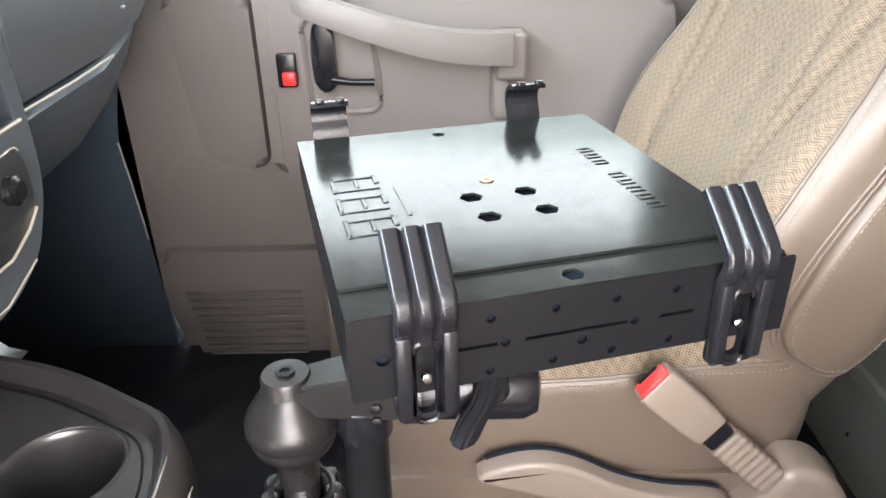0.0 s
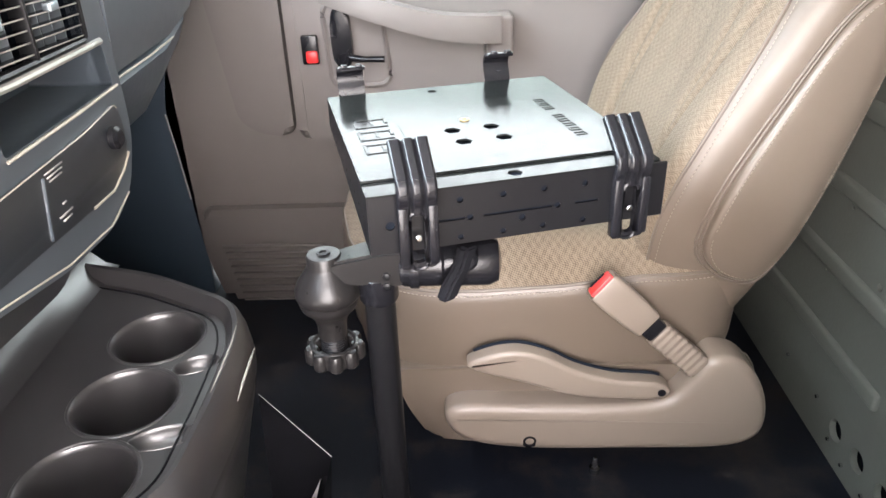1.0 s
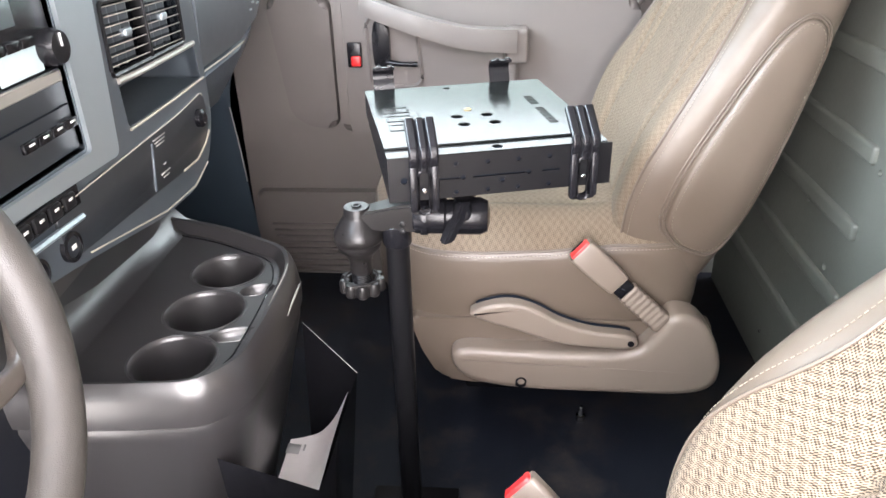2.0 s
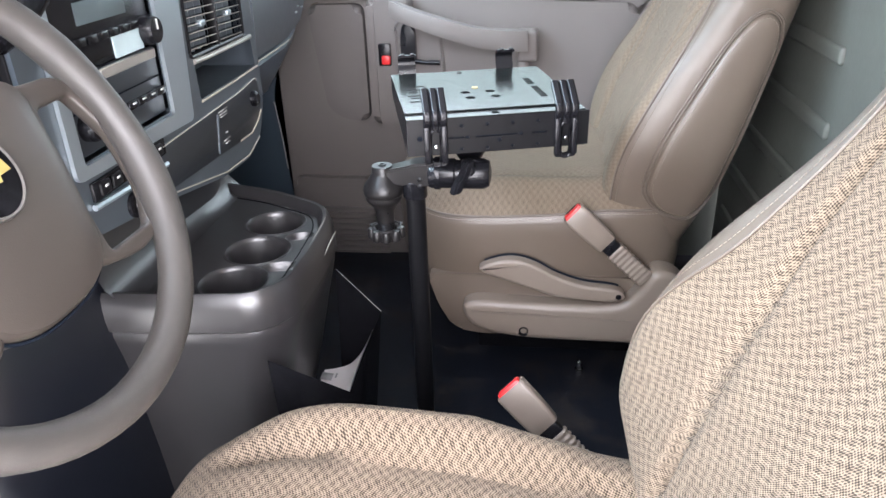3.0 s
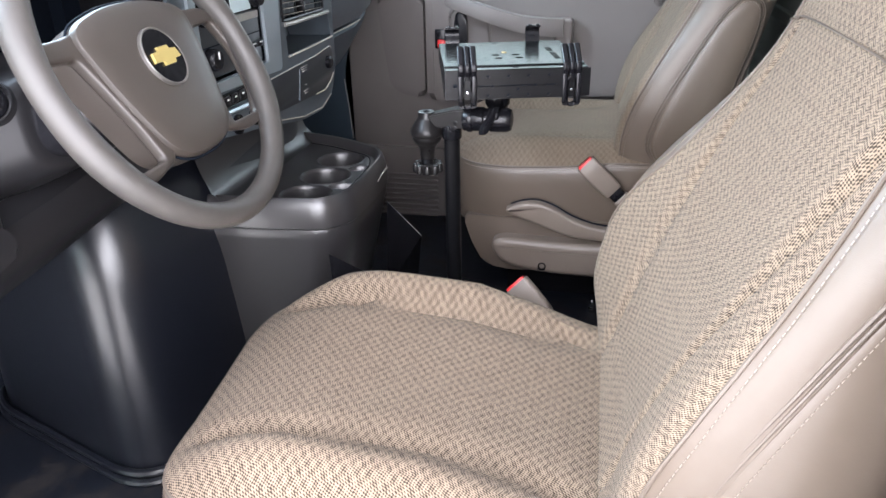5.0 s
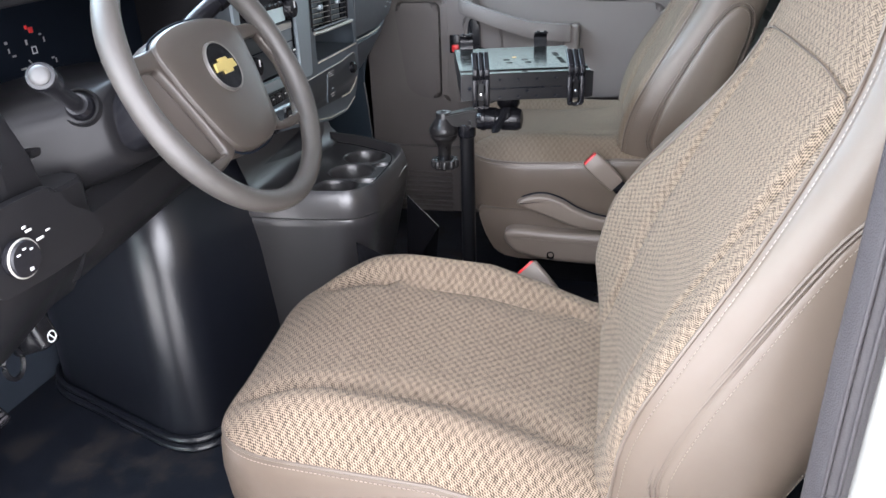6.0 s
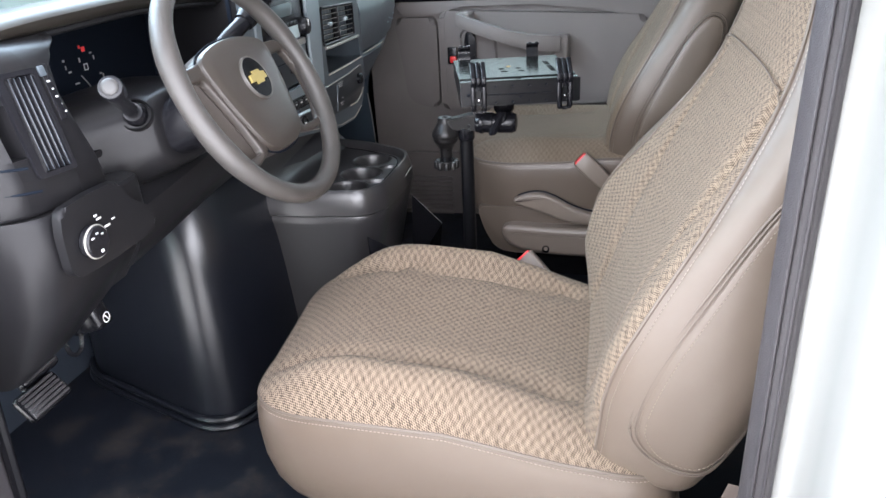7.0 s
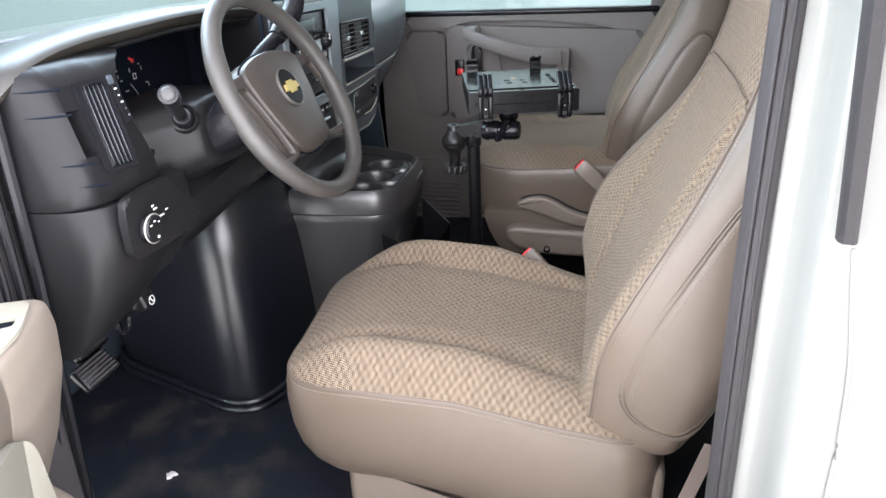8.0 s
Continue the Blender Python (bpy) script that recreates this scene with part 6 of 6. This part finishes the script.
solo("wall_back_side", box((0.24, 0.06, 1.45), (0.62, 1.385, 0.72), 0.004), PANEL, "grey-green steel side post", "wall", kind="structure")
screen = thing("window_1", "sloping windscreen glass between body pillars", "window", kind="structure")
gl = part("pane", loft([[(-1.06, -0.62, 0.955), (-1.06, 1.30, 0.955)], [(-0.52, -0.60, 1.42), (-0.52, 1.28, 1.42)]], False), GLASS, screen)
gl.data.flip_normals()
gl.visible_shadow = False
for y in (-0.645, 1.345):
    part("pillar", tube([(-1.08, y, 0.93), (-0.80, y, 1.17), (-0.50, y, 1.43)], 0.035, 10), TAUPE, screen)

# ---- driver's side of the body ----
body = thing("door_frame", "white painted door frame with grey rubber seal", "door frame", kind="structure")
jamb = smooth_line([(x, y, 0) for x, y in ((0.500, -0.62), (0.506, -0.660), (0.514, -0.670), (0.528, -0.675), (0.538, -0.690), (0.543, -0.712), (0.552, -0.729), (0.572, -0.736), (0.60, -0.738), (0.75, -0.740), (1.2, -0.742), (1.9, -0.742))], 5)
part("painted_post", loft([[(p.x + 0.02 * (z > 1.2), p.y, z) for p in jamb] for z in (-0.12, 0.3, 0.8, 1.1, 1.48)], False), WHITE, body, "glossy white paint")
seal_pr = corners([(0.474, -0.648, 0), (0.484, -0.672, 0), (0.505, -0.678, 0), (0.512, -0.662, 0), (0.505, -0.640, 0)], 0.008, 3)
part("door_seal", loft([[(p.x + 0.012 * (z - 0.7) * (z > 0.7), p.y, z) for p in seal_pr] for z in (-0.02, 0.35, 0.70, 1.05, 1.42)]), SEAL, body, "grey rubber door seal")
for dx, dy in ((0.486, -0.6745), (0.497, -0.6785)):
    part("seal_groove", tube([(dx, dy, 0.0), (dx, dy, 0.7), (dx + 0.0085, dy, 1.41)], 0.0022, 6), SEAL, body)
part("panel_gap", tube(smooth_line([(0.580, -0.7385, 0.775), (0.590, -0.7395, 0.700), (0.600, -0.7400, 0.620), (0.604, -0.7402, 0.52), (0.602, -0.7402, 0.42), (0.594, -0.7400, 0.32), (0.588, -0.7398, 0.20), (0.586, -0.7398, 0.05)], 4), 0.0019, 6), GREY_MARK, body, "grey panel gap")
part("black_strip", loft([[(x + 0.006 - 0.05 * (z - 0.75), y, z) for x, y in ((0.557, -0.728), (0.557, -0.745), (0.561, -0.751), (0.571, -0.753), (0.576, -0.748), (0.576, -0.730))] for z in (0.785, 1.0, 1.42)]), SEAL, body, "dark rubber strip")
part("sill", box((1.02, 0.10, 0.10), (-0.02, -0.70, -0.055), 0.012, 3), WHITE, body)
part("sill_plate", box((0.98, 0.09, 0.008), (-0.02, -0.655, 0.003), 0.003), SOOT, body)
part("hinge_post", box((0.10, 0.12, 1.10), (-0.612, -0.735, 0.40), 0.02, 3), SEAL, body, "dark grey hinge post")
for x, y, r in ((-0.545, -0.700, 0.009), (-0.560, -0.722, 0.007), (-0.570, -0.740, 0.006)):
    part("hinge_seal", tube([(x - 0.035, y, 0.02), (x - 0.012, y, 0.30), (x + 0.012, y, 0.65), (x + 0.02, y, 0.95)], r, 8), SOOT, body, "black rubber seal")
part("rear_post", box((0.16, 0.03, 1.45), (0.60, -0.60, 0.72), 0.01), SEAL, body)
solo("seat_belt", loft([[(0.468 + 0.27 * (z - 0.30) + a, -0.585 - a * 0.2, z) for a in (-0.011, 0.0, 0.011)] for z in (0.0, 0.12, 0.25, 0.38)], False), WEBBING, "tan woven seat belt hanging beside the driver's seat", "seat belt")

# the open driver's door
odoor = thing("door_2", "open driver's door with beige trim and armrest", "door", kind="structure")
part("outer_skin", box((0.05, 1.02, 0.95), (-0.66, -1.33, 0.35), 0.02, 3), WHITE, odoor, "glossy white paint")
part("trim_panel", box((0.06, 0.95, 0.80), (-0.605, -1.33, 0.28), 0.02, 3), DOOR_TAN, odoor, "beige plastic trim")
arm_pr = corners([(-0.60, 0.20, 0), (-0.515, 0.20, 0), (-0.508, 0.290, 0), (-0.545, 0.330, 0), (-0.502, 0.43, 0), (-0.470, 0.54, 0), (-0.463, 0.61, 0), (-0.470, 0.651, 0), (-0.60, 0.651, 0)], 0.014, 5)
arm_rows = []
for y, k in ((-0.788, 0.94), (-0.792, 0.985), (-0.800, 1.0), (-0.86, 1.0), (-1.20, 1.0), (-1.55, 0.95)):
    arm_rows.append([(-0.60 + (p.x + 0.60) * k, y, 0.30 + (p.y - 0.30) * (0.97 + 0.03 * k)) for p in arm_pr])
arm = part("armrest", loft(arm_rows), DOOR_TAN, odoor, "beige moulded armrest")
top_pl = corners([(-0.580, -0.803, 0), (-0.484, -0.803, 0), (-0.470, -0.900, 0), (-0.482, -0.985, 0), (-0.580, -0.985, 0)], 0.022, 5)
pull = corners([(-0.560, -0.868, 0), (-0.486, -0.858, 0), (-0.484, -0.882, 0), (-0.560, -0.905, 0)], 0.005, 4)
part("armrest_top", plate([(p.x, p.y) for p in top_pl], [[(p.x, p.y) for p in pull]], 0.006, Matrix.Translation((0, 0, 0.6505))), GREY_GREEN, arm, "grey-green armrest insert")
# flat dark patch stands in for shade down in the pull slot
part("pull_slot_shade", box((0.080, 0.056, 0.0012), (-0.522, -0.880, 0.6520), 0, 1), PIT, arm)
part("door_pocket", prism([(p.x, p.y) for p in corners([(-1.40, 0.05, 0), (-0.965, 0.05, 0), (-0.970, 0.40, 0), (-0.985, 0.54, 0), (-1.03, 0.575, 0), (-1.40, 0.575, 0)], 0.03, 5)], 0.035, yz((-0.490, 0, 0)), 0.008, 3), GREY_GREEN, odoor, "grey-green door pocket")
hinge = Vector((-0.55, -0.78, 0.0))
odoor.matrix_world = Matrix.Translation(hinge) @ Matrix.Rotation(radians(24), 4, "Z") @ Matrix.Translation(-hinge)

# a scrap of paper on the floor
scrap = bmesh.new()
random.seed(11)
ring = [(-0.63 + (0.005 + 0.014 * random.random()) * math.cos(a), -0.398 + (0.004 + 0.012 * random.random()) * math.sin(a), 0.0) for a in [2 * math.pi * i / 11 for i in range(11)]]
loft([[(x, y, 0.001) for x, y, _ in ring], [(-0.63 + (x + 0.63) * 0.9, -0.398 + (y + 0.398) * 0.9, 0.003 + 0.010 * random.random()) for x, y, _ in ring]], bm=scrap)
solo("paper_scrap", scrap, PAPER, "torn white paper scrap on the rubber floor", "paper")

# building across the yard, seen through the glass
yard = solo("backdrop", box((0.4, 40, 8), (-5.6, 6, 3.4), 0), plain("pale_wall", (0.52, 0.70, 0.70), 0.8), "pale building wall across the yard", "building", kind="structure")


# no lamp here: a weak glow brightens the wall's shaded face
solo("backdrop_side", box((60, 0.4, 8.1), (0, 4.4, 3.4), 0), plain("glowing_grey_green_wall", (0.36, 0.44, 0.43), 0.8, glow=0.07), "pale grey-green wall beyond the passenger window, given a weak glow", "building", kind="structure")
# unseen wall, added to throw sunlight back at the driver's side
solo("bounce_wall", box((60, 0.4, 6.5), (0, -9.5, 2.65), 0), plain("white_bounce_wall", (0.58, 0.58, 0.57), 0.8), "unseen white wall added to bounce sunlight into the cab", "building", kind="structure")
